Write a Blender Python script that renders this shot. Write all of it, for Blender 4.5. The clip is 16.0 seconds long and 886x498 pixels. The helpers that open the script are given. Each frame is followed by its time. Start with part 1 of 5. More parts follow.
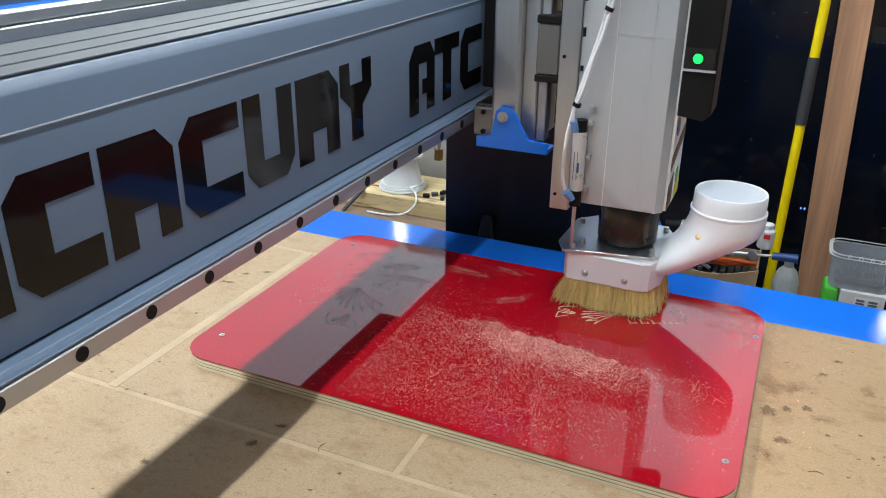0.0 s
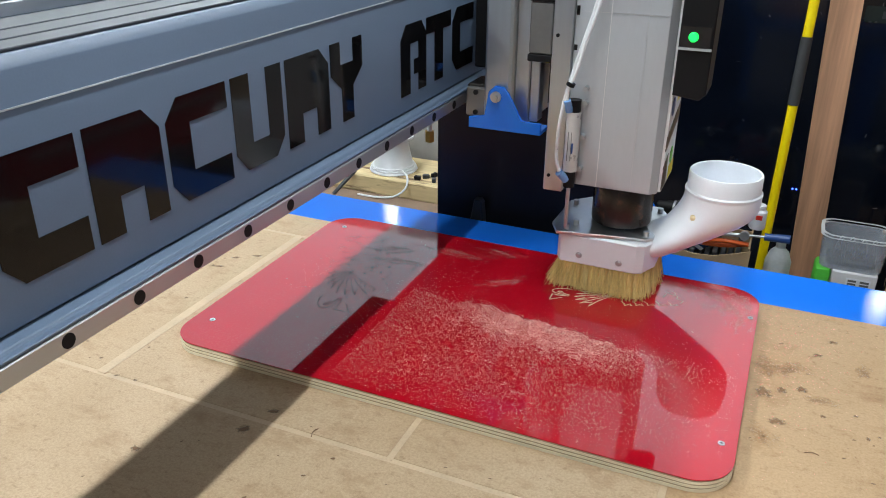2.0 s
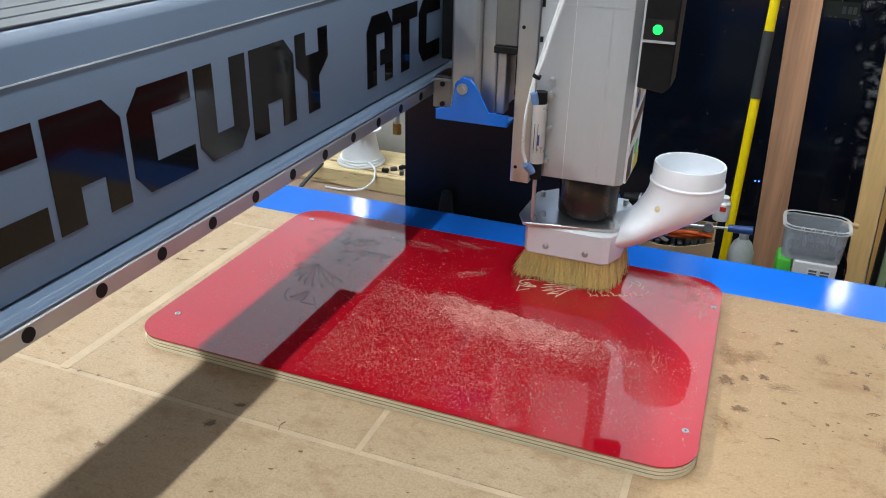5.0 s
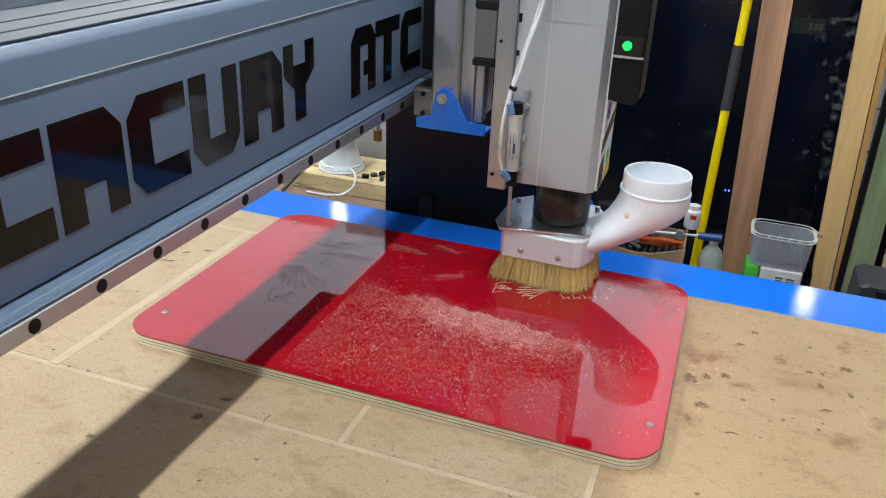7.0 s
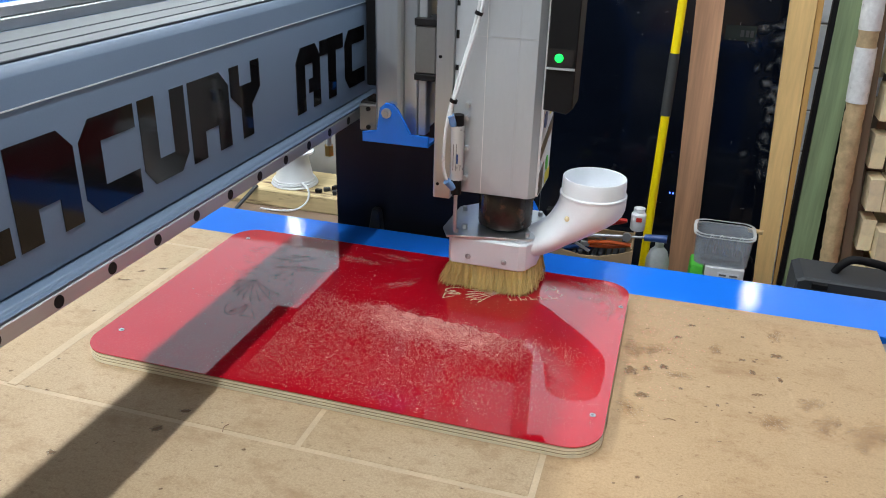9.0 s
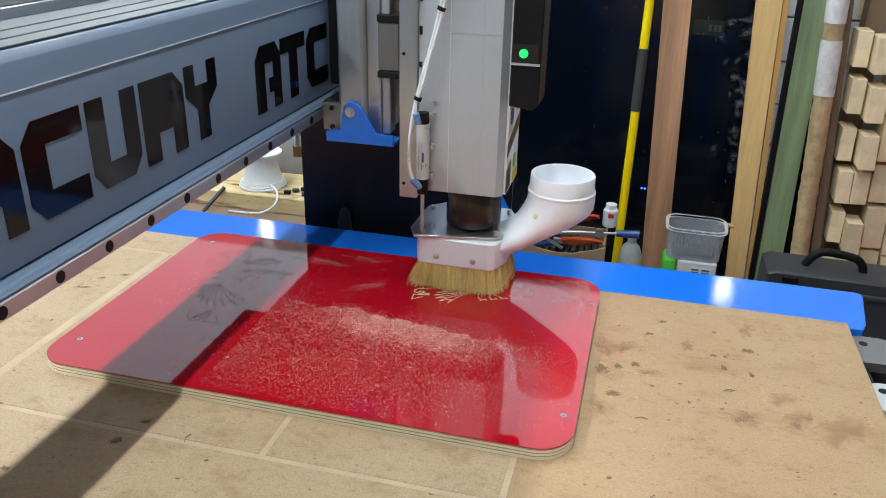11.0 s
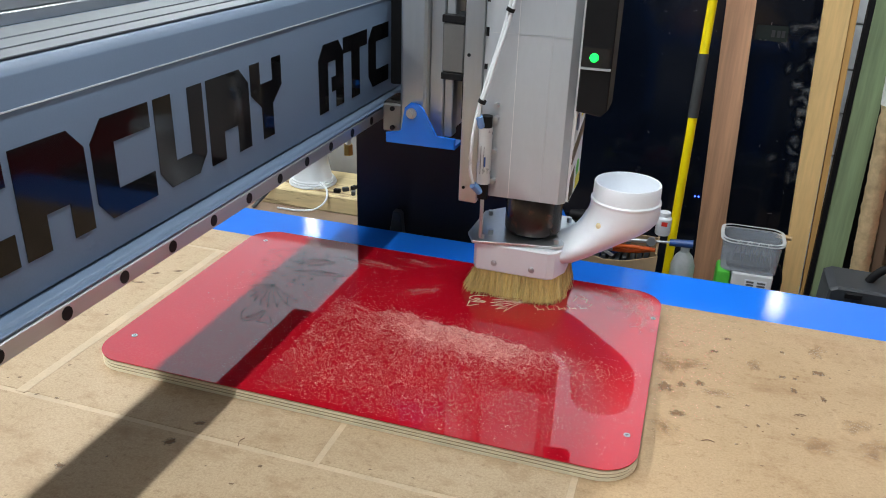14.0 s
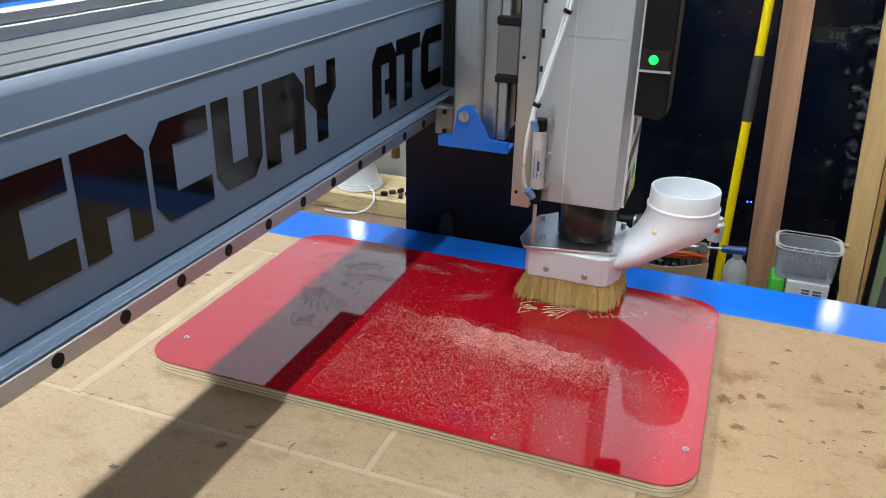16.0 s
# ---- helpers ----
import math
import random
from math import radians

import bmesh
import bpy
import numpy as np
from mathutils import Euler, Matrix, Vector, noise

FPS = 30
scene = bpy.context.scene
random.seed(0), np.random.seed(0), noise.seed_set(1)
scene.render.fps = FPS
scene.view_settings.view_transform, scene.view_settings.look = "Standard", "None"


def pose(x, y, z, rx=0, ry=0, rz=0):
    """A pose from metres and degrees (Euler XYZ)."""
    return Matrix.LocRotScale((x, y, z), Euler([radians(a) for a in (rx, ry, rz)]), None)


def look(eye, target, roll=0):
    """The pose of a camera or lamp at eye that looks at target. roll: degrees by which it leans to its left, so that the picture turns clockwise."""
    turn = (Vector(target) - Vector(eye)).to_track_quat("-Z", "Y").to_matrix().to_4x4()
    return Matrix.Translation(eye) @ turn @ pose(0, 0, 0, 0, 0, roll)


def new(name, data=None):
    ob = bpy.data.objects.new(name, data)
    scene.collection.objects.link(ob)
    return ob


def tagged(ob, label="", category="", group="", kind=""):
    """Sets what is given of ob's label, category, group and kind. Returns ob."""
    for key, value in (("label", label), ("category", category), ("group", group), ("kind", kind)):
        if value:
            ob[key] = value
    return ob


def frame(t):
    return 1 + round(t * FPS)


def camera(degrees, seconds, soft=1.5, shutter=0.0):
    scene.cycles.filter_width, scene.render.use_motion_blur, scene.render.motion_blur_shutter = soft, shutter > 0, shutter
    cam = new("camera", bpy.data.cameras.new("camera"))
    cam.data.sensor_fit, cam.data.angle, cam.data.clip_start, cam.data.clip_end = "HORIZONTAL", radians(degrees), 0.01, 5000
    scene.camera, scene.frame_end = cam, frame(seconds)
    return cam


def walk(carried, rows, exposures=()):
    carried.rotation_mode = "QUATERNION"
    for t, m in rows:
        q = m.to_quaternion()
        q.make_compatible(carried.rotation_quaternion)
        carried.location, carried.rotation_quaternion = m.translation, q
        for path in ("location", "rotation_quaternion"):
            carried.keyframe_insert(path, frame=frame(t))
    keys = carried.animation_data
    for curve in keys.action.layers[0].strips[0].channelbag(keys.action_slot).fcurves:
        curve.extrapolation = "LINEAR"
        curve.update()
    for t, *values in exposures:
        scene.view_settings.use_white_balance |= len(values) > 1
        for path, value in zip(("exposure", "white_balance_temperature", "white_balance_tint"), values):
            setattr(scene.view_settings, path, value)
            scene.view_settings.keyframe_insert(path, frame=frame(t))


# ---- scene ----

cam = camera(58.0, 16.0, soft=1.0)
PATH = [
    (0, (0.744, -0.837, 0.64), (-0.001, 0.832, -0.172), 0.5),
    (0.5, (0.733, -0.832, 0.638), (-0.032, 0.822, -0.186), 0.4),
    (1, (0.732, -0.829, 0.635), (-0.034, 0.82, -0.198), 0.3),
    (1.5, (0.736, -0.826, 0.634), (-0.01, 0.826, -0.21), 0.3),
    (2, (0.736, -0.827, 0.634), (0.02, 0.835, -0.217), 0.5),
    (2.5, (0.736, -0.827, 0.636), (0.047, 0.845, -0.219), 0.6),
    (3, (0.734, -0.828, 0.634), (0.065, 0.85, -0.225), 0.8),
    (3.5, (0.733, -0.827, 0.634), (0.073, 0.852, -0.228), 0.9),
    (4, (0.735, -0.826, 0.632), (0.081, 0.855, -0.233), 1.0),
    (6.5, (0.746, -0.848, 0.64), (0.137, 0.853, -0.219), 2.1),
    (7, (0.754, -0.874, 0.65), (0.162, 0.837, -0.199), 2.5),
    (7.5, (0.769, -0.9, 0.662), (0.198, 0.826, -0.172), 2.7),
    (8, (0.779, -0.91, 0.664), (0.23, 0.828, -0.16), 2.5),
    (8.5, (0.787, -0.924, 0.666), (0.261, 0.824, -0.153), 2.2),
    (9, (0.787, -0.914, 0.664), (0.284, 0.84, -0.153), 1.6),
    (9.5, (0.804, -0.908, 0.659), (0.326, 0.856, -0.154), 0.9),
    (12, (0.784, -0.88, 0.656), (0.346, 0.89, -0.167), 1.5),
    (12.5, (0.778, -0.879, 0.655), (0.325, 0.885, -0.171), 1.6),
    (13, (0.777, -0.88, 0.656), (0.3, 0.876, -0.174), 1.7),
    (13.5, (0.77, -0.878, 0.655), (0.265, 0.872, -0.172), 1.8),
    (14, (0.754, -0.867, 0.654), (0.218, 0.875, -0.169), 1.9),
    (14.5, (0.749, -0.863, 0.651), (0.182, 0.87, -0.171), 1.7),
    (15, (0.744, -0.862, 0.649), (0.148, 0.861, -0.173), 1.5),
    (15.5, (0.737, -0.858, 0.649), (0.12, 0.858, -0.173), 1.3),
    (16, (0.732, -0.856, 0.65), (0.099, 0.855, -0.17), 1.2),
]
walk(cam, [(t, look(eye, target, roll)) for t, eye, target, roll in PATH])

# ---------------------------------------------------------------- light
world = bpy.data.worlds.new("world")
scene.world = world
world.use_nodes = True
world.node_tree.nodes["Background"].inputs[0].default_value = (0.75, 0.85, 1.0, 1)
world.node_tree.nodes["Background"].inputs[1].default_value = 0.01


def area_lamp(name, x, y, z, sx, sy, watts, rx=0, ry=0, rz=0, colour=(0.92, 0.985, 1.0)):
    d = bpy.data.lights.new(name, "AREA")
    d.shape, d.size, d.size_y, d.energy, d.color = "RECTANGLE", sx, sy, watts, colour
    o = new(name, d)
    o.matrix_basis = pose(x, y, z, rx, ry, rz)
    return o


# the tubes overhead, parallel to the gantry, one on each side of it; the one behind hangs lower
area_lamp("tube_light_near_gantry", 0.52, -0.4, 2.17, 0.05, 4.2, 53)
area_lamp("tube_light_far_side", -0.640, -0.4, 1.41, 0.05, 4.2, 60)
# added fill for the gantry face and background, no known tube
area_lamp("aisle_fill", 1.9, 0.0, 2.17, 0.05, 4.0, 5)
SKY = 0.98   # brightness of the daylight in the high windows


# ---------------------------------------------------------------- materials
def mat(name, colour, rough=0.5, metal=0.0, vary=0.12, scale=8.0, stretch=(1, 1, 1), bump=0.02, fine=120.0,
        spots=None, spot_scale=4.0, spot_at=0.62, coat=0.0, per_piece=0.0, rough_vary=0.1):
    """A surface with large and fine variation, optional stains, and relief; all in metres."""
    m = bpy.data.materials.new(name)
    m.use_nodes = True
    nt = m.node_tree
    b = nt.nodes["Principled BSDF"]
    b.inputs["Metallic"].default_value = metal
    b.inputs["Coat Weight"].default_value = coat
    b.inputs["Coat Roughness"].default_value = 0.05
    tc = nt.nodes.new("ShaderNodeTexCoord")
    mp = nt.nodes.new("ShaderNodeMapping")
    mp.inputs["Scale"].default_value = stretch
    nt.links.new(tc.outputs["Object"], mp.inputs["Vector"])

    def noise_node(s, detail=4.0, r=0.6):
        n = nt.nodes.new("ShaderNodeTexNoise")
        n.inputs["Scale"].default_value, n.inputs["Detail"].default_value, n.inputs["Roughness"].default_value = s, detail, r
        nt.links.new(mp.outputs[0], n.inputs["Vector"])
        return n

    big, small = noise_node(scale), noise_node(fine, 3.0)
    add = nt.nodes.new("ShaderNodeMath")
    add.operation = "MULTIPLY_ADD"
    add.inputs[1].default_value = 0.45
    nt.links.new(small.outputs["Fac"], add.inputs[0])
    nt.links.new(big.outputs["Fac"], add.inputs[2])
    ramp = nt.nodes.new("ShaderNodeMapRange")
    ramp.inputs["From Min"].default_value, ramp.inputs["From Max"].default_value = 0.45, 1.0
    ramp.inputs["To Min"].default_value, ramp.inputs["To Max"].default_value = 1 - vary, 1 + vary
    nt.links.new(add.outputs[0], ramp.inputs["Value"])
    last = ramp.outputs[0]
    if per_piece:
        oi = nt.nodes.new("ShaderNodeObjectInfo")
        mr = nt.nodes.new("ShaderNodeMapRange")
        mr.inputs["To Min"].default_value, mr.inputs["To Max"].default_value = 1 - per_piece, 1 + per_piece
        nt.links.new(oi.outputs["Random"], mr.inputs["Value"])
        mu = nt.nodes.new("ShaderNodeMath")
        mu.operation = "MULTIPLY"
        nt.links.new(last, mu.inputs[0])
        nt.links.new(mr.outputs[0], mu.inputs[1])
        last = mu.outputs[0]
    vm = nt.nodes.new("ShaderNodeVectorMath")
    vm.operation = "SCALE"
    vm.inputs[0].default_value = colour[:3]
    nt.links.new(last, vm.inputs["Scale"])
    out = vm.outputs[0]
    if spots:
        sn = noise_node(spot_scale, 6.0, 0.7)
        sr = nt.nodes.new("ShaderNodeMapRange")
        sr.inputs["From Min"].default_value, sr.inputs["From Max"].default_value = spot_at, spot_at + 0.09
        nt.links.new(sn.outputs["Fac"], sr.inputs["Value"])
        mx = nt.nodes.new("ShaderNodeMix")
        mx.data_type = "RGBA"
        nt.links.new(sr.outputs[0], mx.inputs["Factor"])
        nt.links.new(out, mx.inputs["A"])
        mx.inputs["B"].default_value = (*spots, 1)
        out = mx.outputs["Result"]
    nt.links.new(out, b.inputs["Base Color"])
    rr = nt.nodes.new("ShaderNodeMapRange")
    rr.inputs["To Min"].default_value, rr.inputs["To Max"].default_value = max(0.02, rough - rough_vary), min(1, rough + rough_vary)
    nt.links.new(big.outputs["Fac"], rr.inputs["Value"])
    nt.links.new(rr.outputs[0], b.inputs["Roughness"])
    if bump:
        bp = nt.nodes.new("ShaderNodeBump")
        bp.inputs["Strength"].default_value, bp.inputs["Distance"].default_value = bump * 5, 0.002
        nt.links.new(small.outputs["Fac"], bp.inputs["Height"])
        nt.links.new(bp.outputs[0], b.inputs["Normal"])
    return m


def glow(name, colour, strength):
    m = bpy.data.materials.new(name)
    m.use_nodes = True
    b = m.node_tree.nodes["Principled BSDF"]
    b.inputs["Base Color"].default_value = (*colour, 1)
    b.inputs["Emission Color"].default_value = (*colour, 1)
    b.inputs["Emission Strength"].default_value = strength
    return m


def clear(name, colour, rough=0.1, mixed=0.75):
    """Thin translucent plastic: part see-through, part milky."""
    m = bpy.data.materials.new(name)
    m.use_nodes = True
    nt = m.node_tree
    b = nt.nodes["Principled BSDF"]
    b.inputs["Base Color"].default_value = (*colour, 1)
    b.inputs["Roughness"].default_value = rough
    b.inputs["Alpha"].default_value = 1 - mixed
    return m


M = dict(
    mdf=None,
    mdf_joint_streak=mat("mdf_filler_streak", (0.56, 0.425, 0.28), 0.6, vary=0.2, scale=14, fine=300),
    stain=mat("oil_stain", (0.22, 0.12, 0.065), 0.45, vary=0.3, scale=40),
    blue=mat("blue_powder_coat", (0.012, 0.17, 0.76), 0.06, vary=0.06, scale=3, fine=500, bump=0.006, rough_vary=0.02),
    grey=mat("grey_satin_paint", (0.112, 0.158, 0.236), 0.42, vary=0.07, scale=4, fine=400, bump=0.008, rough_vary=0.06),
    black_vinyl=mat("black_gloss_vinyl", (0.006, 0.006, 0.007), 0.07, vary=0.2, scale=8, bump=0.0, rough_vary=0.03),
    slide_grey=mat("slide_block_steel", (0.20, 0.195, 0.19), 0.35, 0.6, vary=0.1, scale=12),
    seam=mat("seam_edge", (0.48, 0.54, 0.60), 0.5),
    tube_grey=mat("cylinder_tube", (0.56, 0.57, 0.58), 0.3, 0.3, vary=0.05, scale=20),
    steel=mat("ground_steel", (0.50, 0.52, 0.545), 0.40, 0.85, vary=0.12, scale=12, stretch=(1, 0.05, 1), fine=90, bump=0.01),
    alu=mat("brushed_aluminium", (0.60, 0.62, 0.64), 0.36, 1.0, vary=0.08, scale=6, stretch=(1, 1, 0.06), fine=160, bump=0.012),
    alu_satin=mat("anodised_aluminium", (0.48, 0.515, 0.555), 0.42, 0.45, vary=0.05, scale=7, stretch=(1, 1, 0.3), fine=200, bump=0.004),
    alu_long=mat("extruded_aluminium", (0.066, 0.072, 0.085), 0.45, 0.5, vary=0.12, scale=6, stretch=(1, 0.04, 1), fine=120, bump=0.01),
    # brown spots stand in for the mottled reflections on the spindle nose
    dark_metal=mat("dark_mottled_steel", (0.036, 0.030, 0.028), 0.2, 0.5, vary=0.4, scale=18, spots=(0.13, 0.06, 0.04), spot_scale=22, spot_at=0.55),
    navy=mat("dark_navy_paint", (0.006, 0.007, 0.013), 0.5, vary=0.2, scale=4, bump=0.01),
    black=mat("black_plastic", (0.006, 0.006, 0.007), 0.55, vary=0.2, scale=15, fine=300),
    black_gloss=mat("black_glossy_sheet", (0.003, 0.005, 0.011), 0.10, vary=0.3, scale=3, bump=0.004, spots=(0.03, 0.03, 0.034), spot_scale=8, spot_at=0.64),
    charcoal=mat("charcoal_plastic", (0.032, 0.037, 0.044), 0.5, vary=0.12, scale=12, fine=250),
    rubber=mat("grey_rubber_grip", (0.035, 0.037, 0.04), 0.7, vary=0.15, scale=20),
    white=mat("white_pla_plastic", (0.80, 0.83, 0.88), 0.38, vary=0.03, scale=10, fine=220, bump=0.012),
    white_tube=mat("white_air_tube", (0.72, 0.75, 0.78), 0.3, vary=0.04, scale=10),
    white_paint=mat("white_paint", (0.72, 0.73, 0.74), 0.7, vary=0.06, scale=2.5, fine=60),
    wall_paint=mat("old_wall_paint", (0.30, 0.30, 0.30), 0.8, vary=0.1, scale=1.5, fine=40),
    brick_white=mat("white_painted_block", (0.86, 0.89, 0.94), 0.75, vary=0.08, scale=6, fine=90, per_piece=0.06, bump=0.05),
    red=None, ply_light=mat("plywood_light_ply", (0.86, 0.77, 0.58), 0.65, vary=0.12, scale=30, stretch=(0.3, 0.3, 1)),
    ply_dark=mat("plywood_dark_ply", (0.40, 0.31, 0.19), 0.7, vary=0.25, scale=30, stretch=(0.3, 0.3, 1)),
    flake=None,
    engrave=mat("engraved_cream_core", (0.88, 0.74, 0.60), 0.7, vary=0.2, scale=60),
    # engraved lines darkened for shade; the crumbs' own dark colour too
    engrave_dark=mat("shaded_line_and_crumb", (0.20, 0.11, 0.12), 0.75, vary=0.3, scale=60),
    bristle=mat("tan_bristle", (0.86, 0.71, 0.29), 0.5, vary=0.28, scale=180, stretch=(1, 1, 0.05), fine=900, bump=0.0),
    yellow=mat("yellow_fibreglass", (0.88, 0.68, 0.0), 0.35, vary=0.05, scale=10),
    red_wood=mat("reddish_brown_timber", (0.475, 0.265, 0.155), 0.6, vary=0.36, scale=22, stretch=(1, 1, 0.05), fine=110, spots=(0.26, 0.12, 0.075), spot_scale=20, spot_at=0.62),
    tan_wood=mat("tan_timber_board", (0.74, 0.50, 0.215), 0.6, vary=0.22, scale=12, stretch=(1, 1, 0.08), fine=110),
    green_wood=mat("green_treated_timber", (0.25, 0.33, 0.18), 0.7, vary=0.34, scale=20, stretch=(1, 1, 0.06), fine=110),
    brown_wood=mat("grey_brown_timber", (0.20, 0.135, 0.09), 0.7, vary=0.2, scale=14, stretch=(1, 1, 0.06), fine=90),
    pale_wood=mat("pale_pine_offcut", (0.86, 0.72, 0.48), 0.65, vary=0.15, scale=12, stretch=(1, 0.3, 1), fine=70, per_piece=0.12),
    old_pine=mat("weathered_pine", (0.60, 0.475, 0.26), 0.7, vary=0.35, scale=8, stretch=(0.12, 1, 1), fine=70, spots=(0.13, 0.07, 0.035), spot_scale=16, spot_at=0.57),
    pine=mat("rough_pine_timber", (0.50, 0.33, 0.155), 0.65, vary=0.2, scale=10, stretch=(0.1, 1, 1), fine=70, spots=(0.30, 0.17, 0.075), spot_scale=9, spot_at=0.66),
    orange_pine=mat("orange_pine_batten", (0.60, 0.34, 0.11), 0.6, vary=0.2, scale=12, stretch=(1, 1, 0.08), fine=110),
    paper=mat("brown_wrapping_paper", (0.52, 0.385, 0.22), 0.5, vary=0.30, scale=22, fine=70, bump=0.22),
    tape=mat("white_tape", (0.74, 0.75, 0.76), 0.3, vary=0.14, scale=30, fine=60, bump=0.25),
    card=mat("corrugated_cardboard", (0.40, 0.285, 0.165), 0.75, vary=0.1, scale=12, fine=150),
    concrete=mat("workshop_concrete", (0.20, 0.19, 0.18), 0.8, vary=0.2, scale=3, fine=40),
    orange=mat("orange_plastic", (0.78, 0.13, 0.02), 0.35, vary=0.06, scale=20),
    red_grip=mat("red_plastic", (0.62, 0.03, 0.02), 0.35, vary=0.06, scale=20),
    green=mat("green_plastic", (0.08, 0.50, 0.05), 0.4, vary=0.08, scale=20),
    blue_grip=mat("blue_plastic", (0.014, 0.06, 0.24), 0.35, vary=0.08, scale=20),
    lime=mat("lime_plastic", (0.55, 0.62, 0.04), 0.4, vary=0.08, scale=20),
    pale_blue=mat("pale_blue_plastic", (0.16, 0.34, 0.66), 0.35, vary=0.08, scale=20),
    trolley_red=mat("dark_red_enamel", (0.52, 0.008, 0.016), 0.3, vary=0.08, scale=4),
    brass=mat("brass", (0.55, 0.36, 0.12), 0.3, 1.0, vary=0.1, scale=30),
    grey_print=mat("grey_print", (0.12, 0.12, 0.13), 0.6, vary=0.1),
    brown_print=mat("brown_sticker", (0.055, 0.03, 0.018), 0.35, vary=0.1),
    yellow_print=mat("yellow_sticker", (0.75, 0.62, 0.03), 0.35, vary=0.05),
    milky_rim=clear("milky_rim_plastic", (0.85, 0.87, 0.89), 0.15, 0.45),
    glue=mat("tan_glue", (0.72, 0.60, 0.36), 0.4, vary=0.15, scale=60),
    milky=clear("milky_clear_plastic", (0.50, 0.55, 0.62), 0.2, 0.62),
    cloth=mat("pale_plastic_bag", (0.42, 0.46, 0.46), 0.5, vary=0.15, scale=25, bump=0.05),
    sign_mirrored=mat("dim_sign_reflection", (0.016, 0.024, 0.021), 0.25),
    led_green=glow("green_indicator", (0.01, 1.0, 0.11), 1.5),
    led_blue=glow("blue_indicator", (0.05, 0.12, 1.0), 6.0),
    bright_lamp=glow("bright_diffuser", (1.0, 0.99, 0.96), 16.0),
    lamp=glow("tube_diffuser", (0.95, 0.985, 1.0), 15.0),
)


def shavings():
    """Sawdust flecks, from deep pink laminate shavings to pale wood dust, fleck by fleck."""
    m = bpy.data.materials.new("pink_sawdust")
    m.use_nodes = True
    nt = m.node_tree
    b = nt.nodes["Principled BSDF"]
    b.inputs["Roughness"].default_value = 0.7
    geo, ramp = nt.nodes.new("ShaderNodeNewGeometry"), nt.nodes.new("ShaderNodeValToRGB")
    ramp.color_ramp.elements[0].color = (0.62, 0.06, 0.075, 1)
    ramp.color_ramp.elements[1].color = (1.0, 0.66, 0.56, 1)
    mid = ramp.color_ramp.elements.new(0.5)
    mid.color = (0.92, 0.34, 0.30, 1)
    nt.links.new(geo.outputs["Random Per Island"], ramp.inputs["Fac"])
    nt.links.new(ramp.outputs["Color"], b.inputs["Base Color"])
    return m


def red_laminate():
    """Glossy red sheet with a haze of fine pink dust lying on it in drifts."""
    m = mat("red_gloss_laminate", (0.45, 0.003, 0.014), 0.028, vary=0.05, scale=3, fine=700, bump=0.0, rough_vary=0.012)
    nt = m.node_tree
    b = nt.nodes["Principled BSDF"]
    b.inputs["IOR"].default_value = 1.67
    src = b.inputs["Base Color"].links[0].from_socket
    tc = nt.nodes.new("ShaderNodeTexCoord")
    n1, n2 = nt.nodes.new("ShaderNodeTexNoise"), nt.nodes.new("ShaderNodeTexNoise")
    n1.inputs["Scale"].default_value, n1.inputs["Detail"].default_value = 7, 6
    n2.inputs["Scale"].default_value, n2.inputs["Detail"].default_value = 420, 3
    for n in (n1, n2):
        nt.links.new(tc.outputs["Object"], n.inputs["Vector"])
    mul = nt.nodes.new("ShaderNodeMath")
    mul.operation = "MULTIPLY"
    r1, r2 = nt.nodes.new("ShaderNodeMapRange"), nt.nodes.new("ShaderNodeMapRange")
    r1.inputs["From Min"].default_value, r1.inputs["From Max"].default_value = 0.30, 0.90
    r2.inputs["From Min"].default_value, r2.inputs["From Max"].default_value = 0.5, 0.72
    r2.inputs["To Max"].default_value = 0.10
    nt.links.new(n1.outputs["Fac"], r1.inputs["Value"])
    nt.links.new(n2.outputs["Fac"], r2.inputs["Value"])
    nt.links.new(r1.outputs[0], mul.inputs[0])
    nt.links.new(r2.outputs[0], mul.inputs[1])
    mx = nt.nodes.new("ShaderNodeMix")
    mx.data_type = "RGBA"
    nt.links.new(mul.outputs[0], mx.inputs["Factor"])
    nt.links.new(src, mx.inputs["A"])
    mx.inputs["B"].default_value = (0.66, 0.30, 0.26, 1)
    nt.links.new(mx.outputs["Result"], b.inputs["Base Color"])
    return m


M["black_vinyl"].node_tree.nodes["Principled BSDF"].inputs["Specular IOR Level"].default_value = 0.24
M["blue"].node_tree.nodes["Principled BSDF"].inputs["Specular IOR Level"].default_value = 0.35
for key, level in (("black", 0.2), ("black_gloss", 0.34), ("navy", 0.3)):
    M[key].node_tree.nodes["Principled BSDF"].inputs["Specular IOR Level"].default_value = level
M["red"] = red_laminate()


